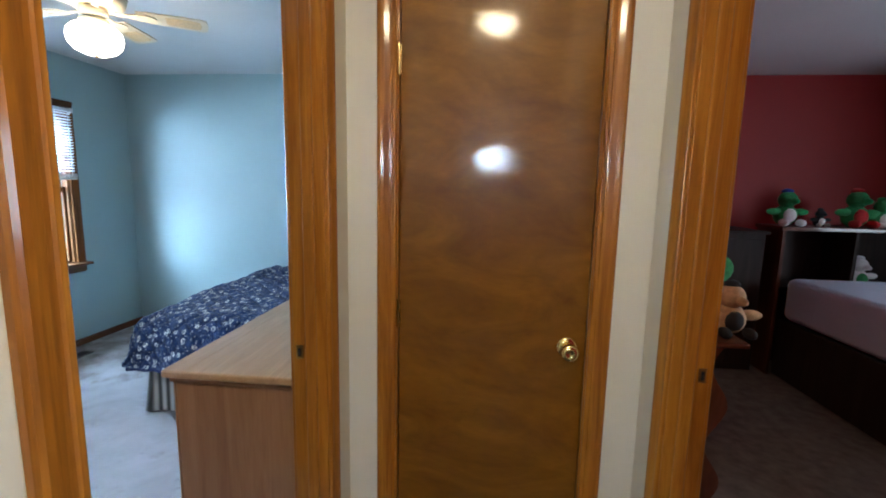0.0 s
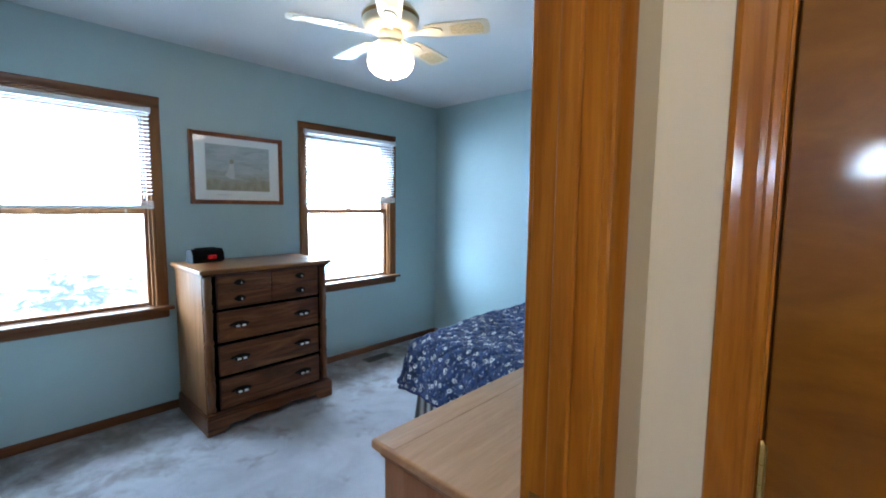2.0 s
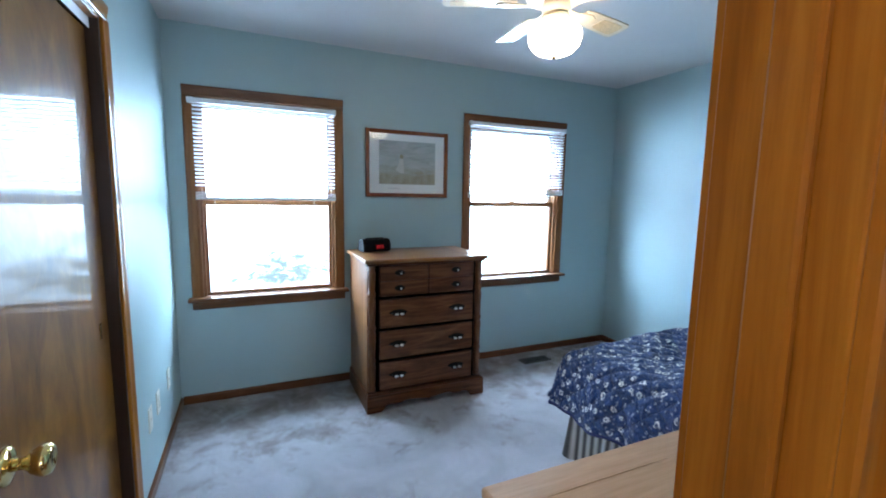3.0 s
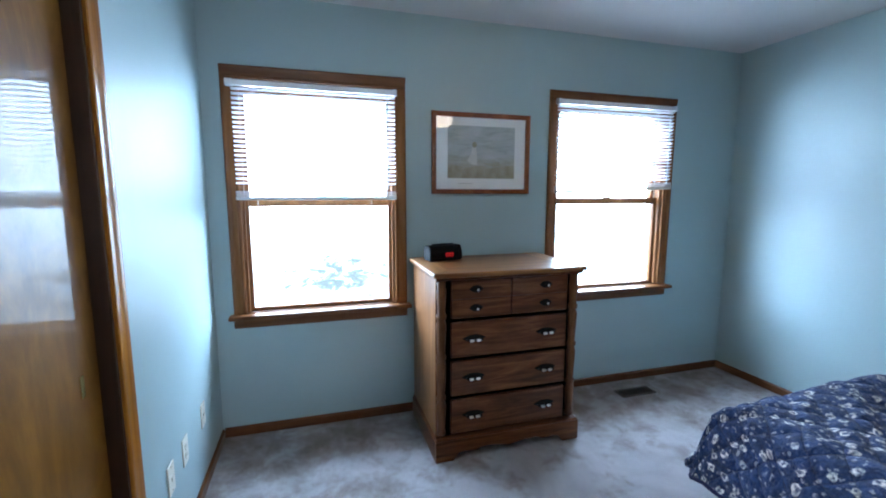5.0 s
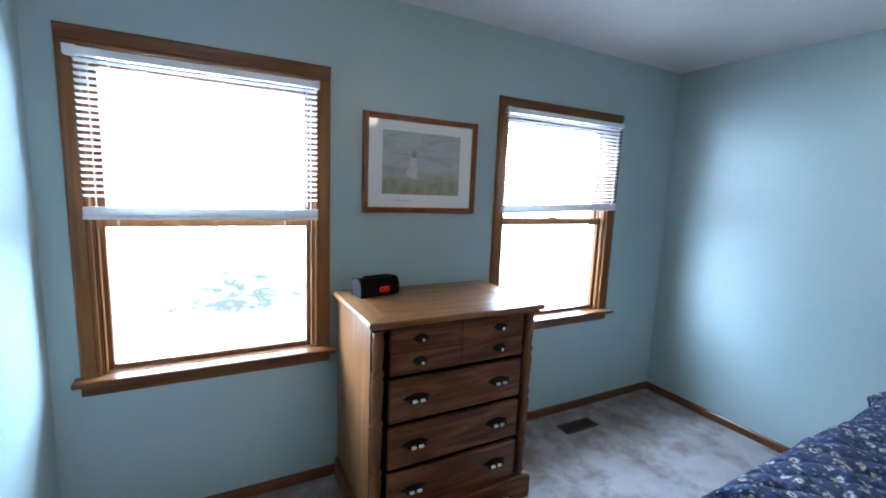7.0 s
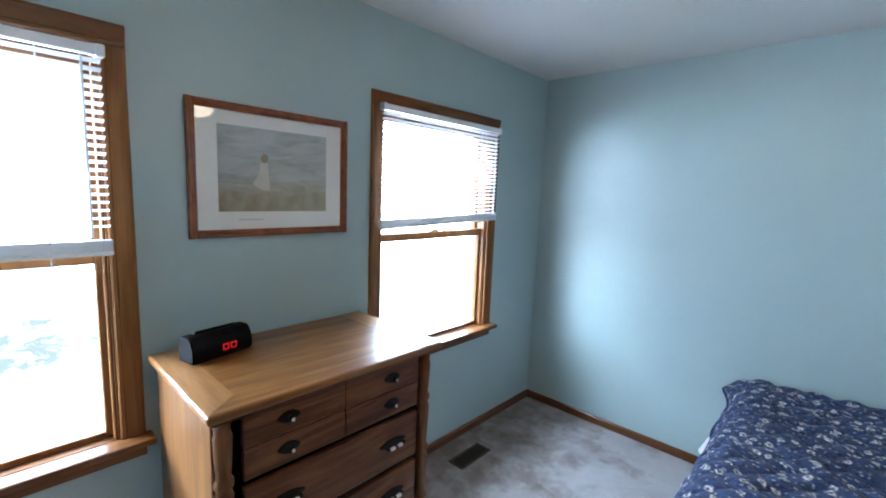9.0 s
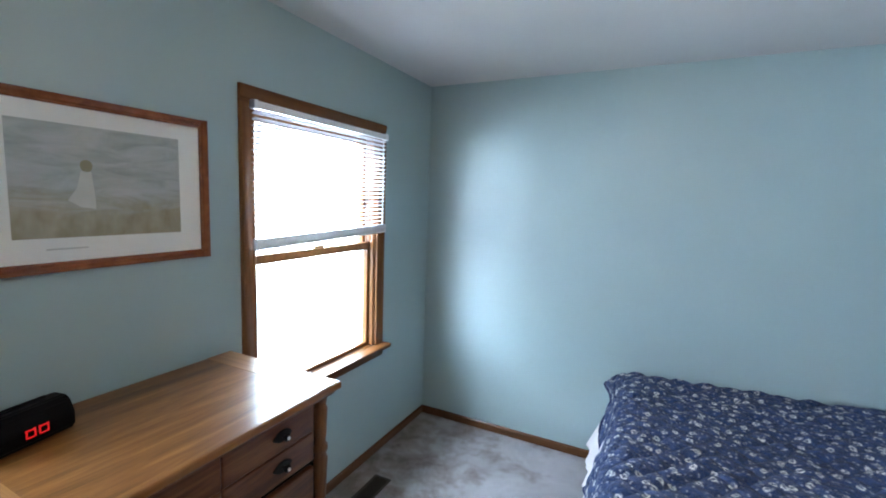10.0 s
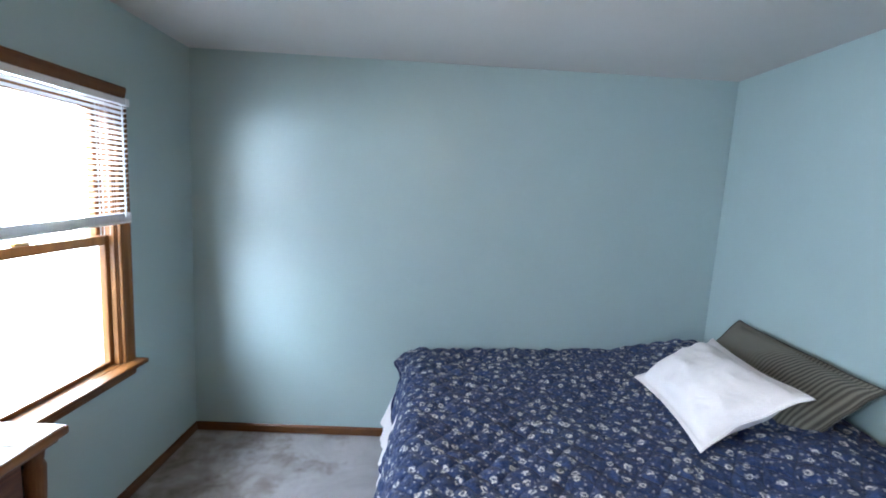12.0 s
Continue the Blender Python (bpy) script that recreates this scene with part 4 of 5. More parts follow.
        for s in (-0.018, 0.018):
            bm = lathe(bmesh.new(), [(0.0036, -0.012), (0.0064, -0.009), (0.0072, 0), (0.0064, 0.009), (0.0036, 0.012)], (X1 + 0.016, y + s, z - 0.006), "y", 12)
            part("grip", bm, PORCELAIN, drawer, "white porcelain grip", True)

    yk = (ya + 0.135, yb - 0.135)
    for (a, b), y in zip(((ya, ym - 0.0015), (ym + 0.0015, yb)), yk):
        d = front("drawer", a, b, 0.766, 0.8655)
        part("upper_board", box(X1 - 0.030, X1 - 0.008, a, b, 0.866, 0.966, 0.003), CHEST_Y, d)
        knob(d, y, 0.918)
        knob(d, y, 0.818)
    for z0, z1 in ((0.556, 0.744), (0.346, 0.534), (0.136, 0.324)):
        d = front("drawer", ya, yb, z0, z1)
        for y in (ya + 0.125, yb - 0.125):
            bail(d, y, (z0 + z1) / 2 + 0.006)
    return c


chest_of_drawers()


def alarm_clock():
    a = thing("clock_radio", (-3.03, 2.37, 1.0135), "small black clock radio with red digits on the chest", "clock radio")
    rot = Matrix.Translation((-3.03, 2.372, 1.0135)) @ Matrix.Rotation(radians(12), 4, "Z")
    L, D, Hh = 0.104, 0.042, 0.088
    pts = [(-D, 0.004), (-D + 0.006, 0), (D - 0.004, 0), (D + 0.004, 0.010), (D + 0.004, 0.045), (D - 0.010, 0.078), (D - 0.026, Hh), (-D + 0.018, Hh), (-D + 0.002, 0.074)]

    def put(bm):
        bmesh.ops.transform(bm, matrix=rot, verts=bm.verts)
        return bm
    m = Matrix(((1, 0, 0, 0), (0, 0, 1, -L), (0, 1, 0, 0), (0, 0, 0, 1)))
    bm = extrude_profile(bmesh.new(), pts, m, 2 * L)
    bmesh.ops.bevel(bm, geom=bm.edges[:], offset=0.004, segments=2, affect="EDGES")
    part("case", put(bm), BLACK_PLASTIC, a)
    for y in (-L - 0.003, L - 0.001):
        m3 = m.copy()
        m3.translation = Vector((0, y, 0.002))
        part("end_cap", put(extrude_profile(bmesh.new(), [(p * 0.93, q * 0.93 + 0.002) for p, q in pts], m3, 0.004)), BLACK_PLASTIC, a)
    bm = lathe(bmesh.new(), [(0.005, -0.07), (0.005, 0.07)], (-0.004, 0, Hh + 0.004), "y", 10)
    part("snooze_bar", put(bm), BLACK_PLASTIC, a, "", True)
    # the lit digits are plain bars set into the slanted face
    def bar(y, z, w, h):
        bm = box(D + 0.0035, D + 0.0052, y - w / 2, y + w / 2, z - h / 2, z + h / 2, 0)
        part("digit_bar", put(bm), RED_DIGITS, a, "red lit digit segment")
    for y in (0.006, 0.034):
        bar(y - 0.009, 0.036, 0.0035, 0.022)
        bar(y + 0.009, 0.036, 0.0035, 0.022)
        bar(y, 0.026, 0.018, 0.0035)
        bar(y, 0.044, 0.018, 0.0035)
    for i in range(5):
        part("button", put(box(-0.016, -0.008, -0.075 + i * 0.016, -0.065 + i * 0.016, Hh - 0.001, Hh + 0.003, 0.001)), SILVER, a)


alarm_clock()


def framed_picture():
    y0, y1, z0, z1, x = 2.346, 3.006, 1.400, 1.900, WX + 0.001
    f = thing("framed_picture", (x, 2.676, z0), "framed landscape print with a white mat in cherry wood", "picture")
    w = 0.030
    prof = [(0, 0), (0, 0.010), (0.006, 0.013), (0.012, 0.012), (0.020, 0.018), (0.028, 0.019), (0.030, 0.012), (0.030, 0)]
    for o, ac, al, n in (((x, y0 + w, z0), (0, -1, 0), (0, 0, 1), z1 - z0), ((x, y1 - w, z0), (0, 1, 0), (0, 0, 1), z1 - z0),
                         ((x, y0 + w, z0 + w), (0, 0, -1), (0, 1, 0), y1 - y0 - 2 * w), ((x, y0 + w, z1 - w), (0, 0, 1), (0, 1, 0), y1 - y0 - 2 * w)):
        m = Matrix((Vector(ac), Vector((1, 0, 0)), Vector(al))).transposed().to_4x4()
        m.translation = Vector(o)
        part("frame_rail", extrude_profile(bmesh.new(), prof, m, n), FRAME, f)
    part("mat_board", box(x, x + 0.004, y0 + w, y1 - w, z0 + w, z1 - w, 0), MAT_BOARD, f, "white mat board")
    py0, py1, pz0, pz1 = y0 + 0.104, y1 - 0.104, z0 + 0.098, z1 - 0.080
    part("print", box(x + 0.004, x + 0.0046, py0, py1, pz0, pz1, 0), print_material(), f, "faded grey and tan landscape print")

    def blob(pts):
        bm = bmesh.new()
        bm.faces.new([bm.verts.new((x + 0.0046, y, z)) for y, z in pts])
        r = bmesh.ops.extrude_face_region(bm, geom=bm.faces[:])
        bmesh.ops.translate(bm, vec=(0.0006, 0, 0), verts=[v for v in r["geom"] if isinstance(v, bmesh.types.BMVert)])
        return bm
    cy, cz = 2.622, 1.640
    part("painted_shape", blob([(cy - 0.010, cz + 0.05), (cy + 0.016, cz + 0.05), (cy + 0.022, cz - 0.01), (cy + 0.024, cz - 0.06), (cy - 0.012, cz - 0.055), (cy - 0.045, cz - 0.035), (cy - 0.022, cz + 0.0)]), DRESS, f, "pale painted patch")
    part("painted_shape", blob([(cy + 0.004 + 0.016 * math.cos(k * 0.52), cz + 0.066 + 0.018 * math.sin(k * 0.52)) for k in range(12)]), HAIR, f, "olive painted patch")
    part("caption", box(x + 0.004, x + 0.0045, py0 + 0.07, py0 + 0.17, pz0 - 0.034, pz0 - 0.030, 0), CAPTION, f, "faint grey caption line")
    bm = bmesh.new()
    bm.faces.new([bm.verts.new((x + 0.0108 + 0.0185 * (y - 2.676), y, z)) for y, z in ((y0 + w, z0 + w), (y1 - w, z0 + w), (y1 - w, z1 - w), (y0 + w, z1 - w))])
    g = part("glass", bm, GLASS, f, "clear glass")
    g.visible_shadow = False


framed_picture()


def outlet(x, label, sockets):
    o = thing("wall_outlet", (x, SY, 0.355), label, "outlet", "wall plates")
    part("cover_plate", box(x - 0.035, x + 0.035, SY, SY + 0.006, 0.297, 0.413, 0.003, 2), IVORY, o)
    if sockets:
        for z in (0.336, 0.374):
            s = part("socket", lathe(bmesh.new(), [(0.0165, 0.0), (0.0165, 0.002), (0.015, 0.003)], (x, SY + 0.006, z), "y", 18), IVORY, o)
            for dx in (-0.006, 0.006):
                part("slot", box(x + dx - 0.001, x + dx + 0.001, SY + 0.009, SY + 0.0095, z - 0.004, z + 0.005, 0), HOLE_SHADE, s)
        part("screw", lathe(bmesh.new(), [(0.003, 0.0), (0.0025, 0.001)], (x, SY + 0.006, 0.355), "y", 10), DULL_BRASS, o)
    else:
        part("jack", box(x - 0.008, x + 0.008, SY + 0.006, SY + 0.010, 0.347, 0.363, 0.001), IVORY, o)
        for z in (0.31, 0.40):
            part("screw", lathe(bmesh.new(), [(0.003, 0.0), (0.0025, 0.001)], (x, SY + 0.006, z), "y", 10), DULL_BRASS, o)


outlet(-2.305, "ivory jack plate low on the blue wall", False)
outlet(-2.490, "ivory double wall outlet low on the blue wall", True)
outlet(-2.790, "ivory jack plate near the window corner", False)


def register():
    x0, x1, y0, y1 = -3.055, -2.945, 3.655, 3.935
    r = thing("floor_register", ((x0 + x1) / 2, (y0 + y1) / 2, 0), "dark brown metal floor register set in the carpet", "register")
    bm = bmesh.new()
    for a, b, c, d in ((x0, x1, y0, y0 + 0.018), (x0, x1, y1 - 0.018, y1), (x0, x0 + 0.016, y0 + 0.018, y1 - 0.018), (x1 - 0.016, x1, y0 + 0.018, y1 - 0.018)):
        add_box(bm, a, b, c, d, 0.0, 0.007, 0.002)
    part("frame", bm, SOOT, r)
    part("duct", box(x0 + 0.016, x1 - 0.016, y0 + 0.018, y1 - 0.018, 0.0, 0.0015, 0), HOLE_SHADE, r, "flat dark sheet for the shade in the duct")
    n = 20
    proto = finish("louvre", box(-0.039, 0.039, -0.0016, 0.0016, 0, 0.0035, 0), SOOT)
    for i in range(n):
        o = new("louvre", proto)
        o.parent = r
        o.matrix_parent_inverse = r.matrix_basis.inverted()
        o.matrix_basis = Matrix.Translation(((x0 + x1) / 2, y0 + 0.024 + i * (y1 - y0 - 0.048) / (n - 1), 0.0018))


register()


# ---- ceiling fan ----
def ceiling_fan():
    cx, cy = -1.625, 2.800
    f = thing("ceiling_fan", (cx, cy, 2.44), "cream ceiling fan with five cane blades and lit glass bowl", "ceiling fan")
    part("canopy", lathe(bmesh.new(), [(0.0, 2.439), (0.075, 2.439), (0.078, 2.425), (0.060, 2.395), (0.030, 2.380), (0.028, 2.34)], (cx, cy, 0), "z", 32), FAN_CREAM, f, "", True)
    part("motor_housing", lathe(bmesh.new(), [(0.045, 2.366), (0.115, 2.358), (0.135, 2.335), (0.138, 2.295), (0.130, 2.270), (0.108, 2.255), (0.06, 2.250)], (cx, cy, 0), "z", 36), FAN_CREAM, f, "", True)
    bm = lathe(bmesh.new(), [(0.1385, 2.305), (0.141, 2.310), (0.141, 2.320), (0.1385, 2.325)], (cx, cy, 0), "z", 36)
    part("trim_band", bm, DULL_BRASS, f, "dulled brass band", True)
    part("switch_housing", lathe(bmesh.new(), [(0.058, 2.251), (0.062, 2.230), (0.056, 2.208), (0.040, 2.200)], (cx, cy, 0), "z", 28), FAN_CREAM, f, "", True)
    part("light_fitter", lathe(bmesh.new(), [(0.040, 2.201), (0.060, 2.194), (0.064, 2.176), (0.058, 2.170)], (cx, cy, 0), "z", 28), FAN_CREAM, f, "", True)
    bm = lathe(bmesh.new(), [(0.055, 2.174), (0.088, 2.160), (0.110, 2.136), (0.114, 2.106), (0.106, 2.076), (0.083, 2.050), (0.046, 2.034), (0.012, 2.029)], (cx, cy, 0), "z", 36)
    part("glass_bowl", bm, GLOBE_GLASS, f, "lit white glass bowl", True)
    part("finial", lathe(bmesh.new(), [(0.010, 2.031), (0.011, 2.024), (0.006, 2.018), (0.0, 2.016)], (cx, cy, 0), "z", 14), DULL_BRASS, f, "", True)
    for a in (31, 103, 175, 247, 319):
        m = Matrix.Translation((cx, cy, 0)) @ Matrix.Rotation(radians(a), 4, "Z")
        pitch = Matrix.Translation((0, 0, 2.242)) @ Matrix.Rotation(radians(-9), 4, "X")

        def turned(bm, tilt=True):
            bmesh.ops.transform(bm, matrix=m @ (pitch if tilt else Matrix.Translation((0, 0, 2.242))), verts=bm.verts)
            return bm
        outline = [(0.175, -0.040), (0.22, -0.052), (0.38, -0.060), (0.465, -0.062), (0.485, -0.050), (0.490, 0.0), (0.485, 0.050), (0.465, 0.062), (0.38, 0.060), (0.22, 0.052), (0.175, 0.040)]
        bm = bmesh.new()
        extrude_profile(bm, outline, Matrix.Translation((0, 0, -0.003)), 0.006)
        blade = part("blade", turned(bm), FAN_CREAM, f)
        cane = [(0.30, -0.030), (0.33, -0.040), (0.43, -0.044), (0.455, -0.036), (0.46, 0.0), (0.455, 0.036), (0.43, 0.044), (0.33, 0.040), (0.30, 0.030)]
        bm = bmesh.new()
        extrude_profile(bm, cane, Matrix.Translation((0, 0, -0.0042)), 0.0012)
        part("cane_panel", turned(bm), FAN_CANE, blade, "woven tan cane panel")
        iron = [(0.085, -0.014), (0.14, -0.010), (0.17, -0.026), (0.215, -0.036), (0.255, -0.020), (0.262, 0.0), (0.255, 0.020), (0.215, 0.036), (0.17, 0.026), (0.14, 0.010), (0.085, 0.014)]
        bm = bmesh.new()
        extrude_profile(bm, iron, Matrix.Translation((0, 0, -0.010)), 0.006)
        part("blade_iron", turned(bm), FAN_CREAM, f)


ceiling_fan()


# ---- light oak dresser by the doorway ----
def dresser():
    X0, X1, Y0, Y1, T = -0.700, B0 - 0.016, 2.010, 3.040, 0.826
    d = thing("dresser", ((X0 + X1) / 2, (Y0 + Y1) / 2, 0), "low light oak dresser against the hall wall", "dresser")
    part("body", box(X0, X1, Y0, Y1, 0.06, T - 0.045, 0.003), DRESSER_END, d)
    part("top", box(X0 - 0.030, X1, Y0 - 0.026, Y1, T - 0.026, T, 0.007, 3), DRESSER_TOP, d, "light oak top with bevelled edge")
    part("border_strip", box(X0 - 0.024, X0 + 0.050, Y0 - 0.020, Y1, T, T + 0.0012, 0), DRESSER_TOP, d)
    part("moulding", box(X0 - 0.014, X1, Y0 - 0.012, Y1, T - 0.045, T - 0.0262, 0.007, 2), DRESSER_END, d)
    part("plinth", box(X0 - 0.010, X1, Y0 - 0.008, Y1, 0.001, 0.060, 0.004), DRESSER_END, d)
    part("back_rail", box(X0 - 0.008, X0, Y0, Y0 + 0.045, 0.06, T - 0.045, 0.002), DRESSER_END, d)
    return d


dresser()

# ---- bed ----
BX0, BX1, BY0, BY1 = -1.76, HX - 0.02, 3.13, NY - 0.03


def bed():
    b = thing("bed", ((BX0 + BX1) / 2, (BY0 + BY1) / 2, 0), "double bed with striped skirt pushed into the corner", "bed")
    part("box_spring", box(BX0 + 0.02, BX1, BY0 + 0.02, BY1, 0.12, 0.36, 0.02, 2), WHITE_LINEN, b)
    part("mattress", box(BX0, BX1, BY0, BY1, 0.36, 0.60, 0.05, 3), WHITE_LINEN, b)
    for x in (BX0 + 0.12, BX1 - 0.12):
        for y in (BY0 + 0.12, BY1 - 0.12):
            part("leg", lathe(bmesh.new(), [(0.02, 0.001), (0.024, 0.12)], (x, y, 0), "z", 10), DARKWOOD, b)
    # pleated skirt round the near side and the foot
    bm = bmesh.new()
    uvl = bm.loops.layers.uv.new("UVMap")
    path = []
    nx = 150
    for i in range(nx + 1):
        path.append((BX1 - (BX1 - BX0 - 0.03) * i / nx, BY0 + 0.010, 0.0, -1.0))
    for i in range(1, 12):
        a = math.pi / 2 * i / 12
        path.append((BX0 + 0.03 - 0.03 * math.sin(a), BY0 + 0.04 - 0.03 * math.cos(a), -math.sin(a), -math.cos(a)))
    for i in range(1, 101):
        path.append((BX0, BY0 + 0.04 + (BY1 - BY0 - 0.04) * i / 100, -1.0, 0.0))
    cols, run, prev = [], 0.0, None
    for k, (x, y, ox, oy) in enumerate(path):
        if prev:
            run += math.hypot(x - prev[0], y - prev[1])
        prev = (x, y)
        fold = 0.5 + 0.5 * math.sin(run * 42 + 2.6 * math.sin(run * 9) + 1.5 * math.sin(run * 23))
        col = []
        for j, z in enumerate((0.40, 0.30, 0.20, 0.10, 0.008)):
            o = 0.004 + (j / 4) * (0.012 + 0.040 * fold)
            col.append((bm.verts.new((x + ox * o, y + oy * o, z)), run + 0.012 * fold, z))
        cols.append(col)
    for a, c in zip(cols, cols[1:]):
        for j in range(4):
            q = (a[j], c[j], c[j + 1], a[j + 1])
            fc = bm.faces.new([v[0] for v in q])
            for lp, v in zip(fc.loops, q):
                lp[uvl].uv = (v[1], v[2])
    part("bed_skirt", bm, SKIRT, b, "grey and white striped gathered bed skirt", True)
    # white sheet hanging over the foot
    bm = bmesh.new()
    rows = []
    for i in range(41):
        y = BY0 + 0.45 + (BY1 - BY0 - 0.45) * i / 40
        f = 0.012 * math.sin(i * 0.9) + 0.008 * math.sin(i * 2.1)
        rows.append([bm.verts.new((BX0 - 0.012 - (0.08 + 0.10 * i / 40) * k - f * k, y, 0.60 - 0.44 * k)) for k in (0, 0.25, 0.5, 0.75, 1.0)])
    for a, c in zip(rows, rows[1:]):
        for j in range(4):
            bm.faces.new((a[j], c[j], c[j + 1], a[j + 1]))
    part("sheet", bm, WHITE_LINEN, b, "white sheet hanging at the foot", True)


bed()


def smooth01(u):
    u = max(0.0, min(1.0, u))
    return u * u * (3 - 2 * u)


def quilt():
    """A quilted spread over the bed, hanging at the foot and at the near side."""
    L, W = BX1 - 0.01 - BX0, BY1 - BY0
    drop_s, drop_t, step = 0.36, 0.33, 0.0125
    ns, nt_ = int((L + drop_s) / step) + 1, int((W + drop_t) / step) + 1
    bm = bmesh.new()
    uvl, stl = bm.loops.layers.uv.new("UVMap"), bm.loops.layers.uv.new("stitch")
    R = 0.11
    grid = []
    for i in range(ns + 1):
        s = (L + drop_s) * i / ns
        row = []
        for j in range(nt_ + 1):
            t = (W + drop_t) * j / nt_
            # over the edge: turn through a quarter circle, then hang

            def fold(d, flat):
                e = d - (flat - R * 0.55)
                if e <= 0:
                    return d, 0.0
                arc = R * math.pi / 2
                if e < arc:
                    a = e / R
                    return flat - R * 0.55 + R * math.sin(a), R * (1 - math.cos(a))
                return flat - R * 0.55 + R + (e - arc) * 0.16, R + (e - arc) * 0.985
            # short at the wall, where the sheet shows below it
            reach = min(s, L) + max(0.0, s - L) * (0.30 + 0.70 * smooth01((t - 0.06) / 0.5))
            fs, ds = fold(reach, L)
            ft, dt = fold(t, W)
            drop = max(ds, dt) - 0.10 * min(ds, dt)
            both = min(ds, dt)
            fs += both * 0.02
            ft -= both * 0.10
            u = s / L
            crown = 0.645 + 0.05 * smooth01(u and (1 - u)) + 0.075 * smooth01((0.42 - u) / 0.34)
            crown -= 0.020 * smooth01((t - W * 0.55) / (W * 0.5))
            hang = smooth01(drop / 0.3)
            z = crown - drop
            x, y = BX1 - 0.01 - fs, BY1 - ft
            # loose folds where it hangs
            wave = 0.022 * hang * math.sin(s * 23 + 2 * math.sin(s * 5)) * (dt > ds) + 0.022 * hang * math.sin(t * 21 + 1.5 * math.sin(t * 6)) * (ds >= dt)
            if dt > ds:
                y -= wave + 0.01 * hang
            else:
                x -= wave + 0.01 * hang + 0.07 * smooth01(ds / 0.1) * (1 - smooth01(t / 0.3))
            # diamonds of stitching and soft rumples
            ss = s + 0.030 * noise.noise(Vector((s * 3.1, t * 3.1, 21.0))) + 0.012 * noise.noise(Vector((s * 9, t * 9, 31.0)))
            tt = t + 0.030 * noise.noise(Vector((s * 3.1, t * 3.1, 41.0))) + 0.012 * noise.noise(Vector((s * 9, t * 9, 51.0)))
            q = abs(math.sin((ss + tt) * math.pi / 0.12)) * abs(math.sin((ss - tt) * math.pi / 0.12))
            puff = 0.010 * q ** 0.45
            n = noise.noise(Vector((s * 2.6, t * 2.6, 0.3))) * 0.018 + noise.noise(Vector((s * 7, t * 7, 2.0))) * 0.007
            n += 0.012 * noise.noise(Vector((s * 9 + t * 5, t * 3, 5.0))) + 0.009 * noise.noise(Vector((s * 16, t * 13, 7.0)))
            lift = puff + n * (1 - 0.5 * hang)
            if hang < 0.5:
                z += lift
            elif dt > ds:
                y -= lift
            else:
                x -= lift
            z += 0.03 * noise.noise(Vector((s * 3, t * 3, 9))) * hang
            row.append((bm.verts.new((x, min(y, NY - 0.018), max(z, 0.12))), reach, t, ss, tt))
        grid.append(row)
    for a, c in zip(grid, grid[1:]):
        for j in range(nt_):
            q = (a[j], c[j], c[j + 1], a[j + 1])
            fc = bm.faces.new([v[0] for v in q])
            for lp, v in zip(fc.loops, q):
                lp[uvl].uv, lp[stl].uv = (v[1], v[2]), (v[3], v[4])
    edge = [row[-1][0].co.copy() for row in grid] + [v[0].co.copy() for v in grid[-1][::-1]]
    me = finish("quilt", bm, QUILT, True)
    ob = tagged(new("quilt", me), "navy blue floral quilt with diamond stitching on the bed", "quilt")
    so = ob.modifiers.new("thickness", "SOLIDIFY")
    so.thickness, so.offset = 0.012, -1
    # a rolled binding along the free hem
    bb = bmesh.new()
    rings = []
    for k, p in enumerate(edge):
        d = (edge[min(k + 1, len(edge) - 1)] - edge[max(k - 1, 0)]).normalized()
        a = d.cross(Vector((0, 0, 1))).normalized()
        b = d.cross(a)
        rings.append([bb.verts.new(p + 0.008 * (a * math.cos(w) + b * math.sin(w))) for w in [math.pi / 3 * q for q in range(6)]])
    for p, q in zip(rings, rings[1:]):
        for w in range(6):
            bb.faces.new((p[w], p[(w + 1) % 6], q[(w + 1) % 6], q[w]))
    part("binding", bb, plain("navy binding", (0.012, 0.02, 0.08), 0.85), ob, "plain navy hem binding", True)
    return ob


quilt()


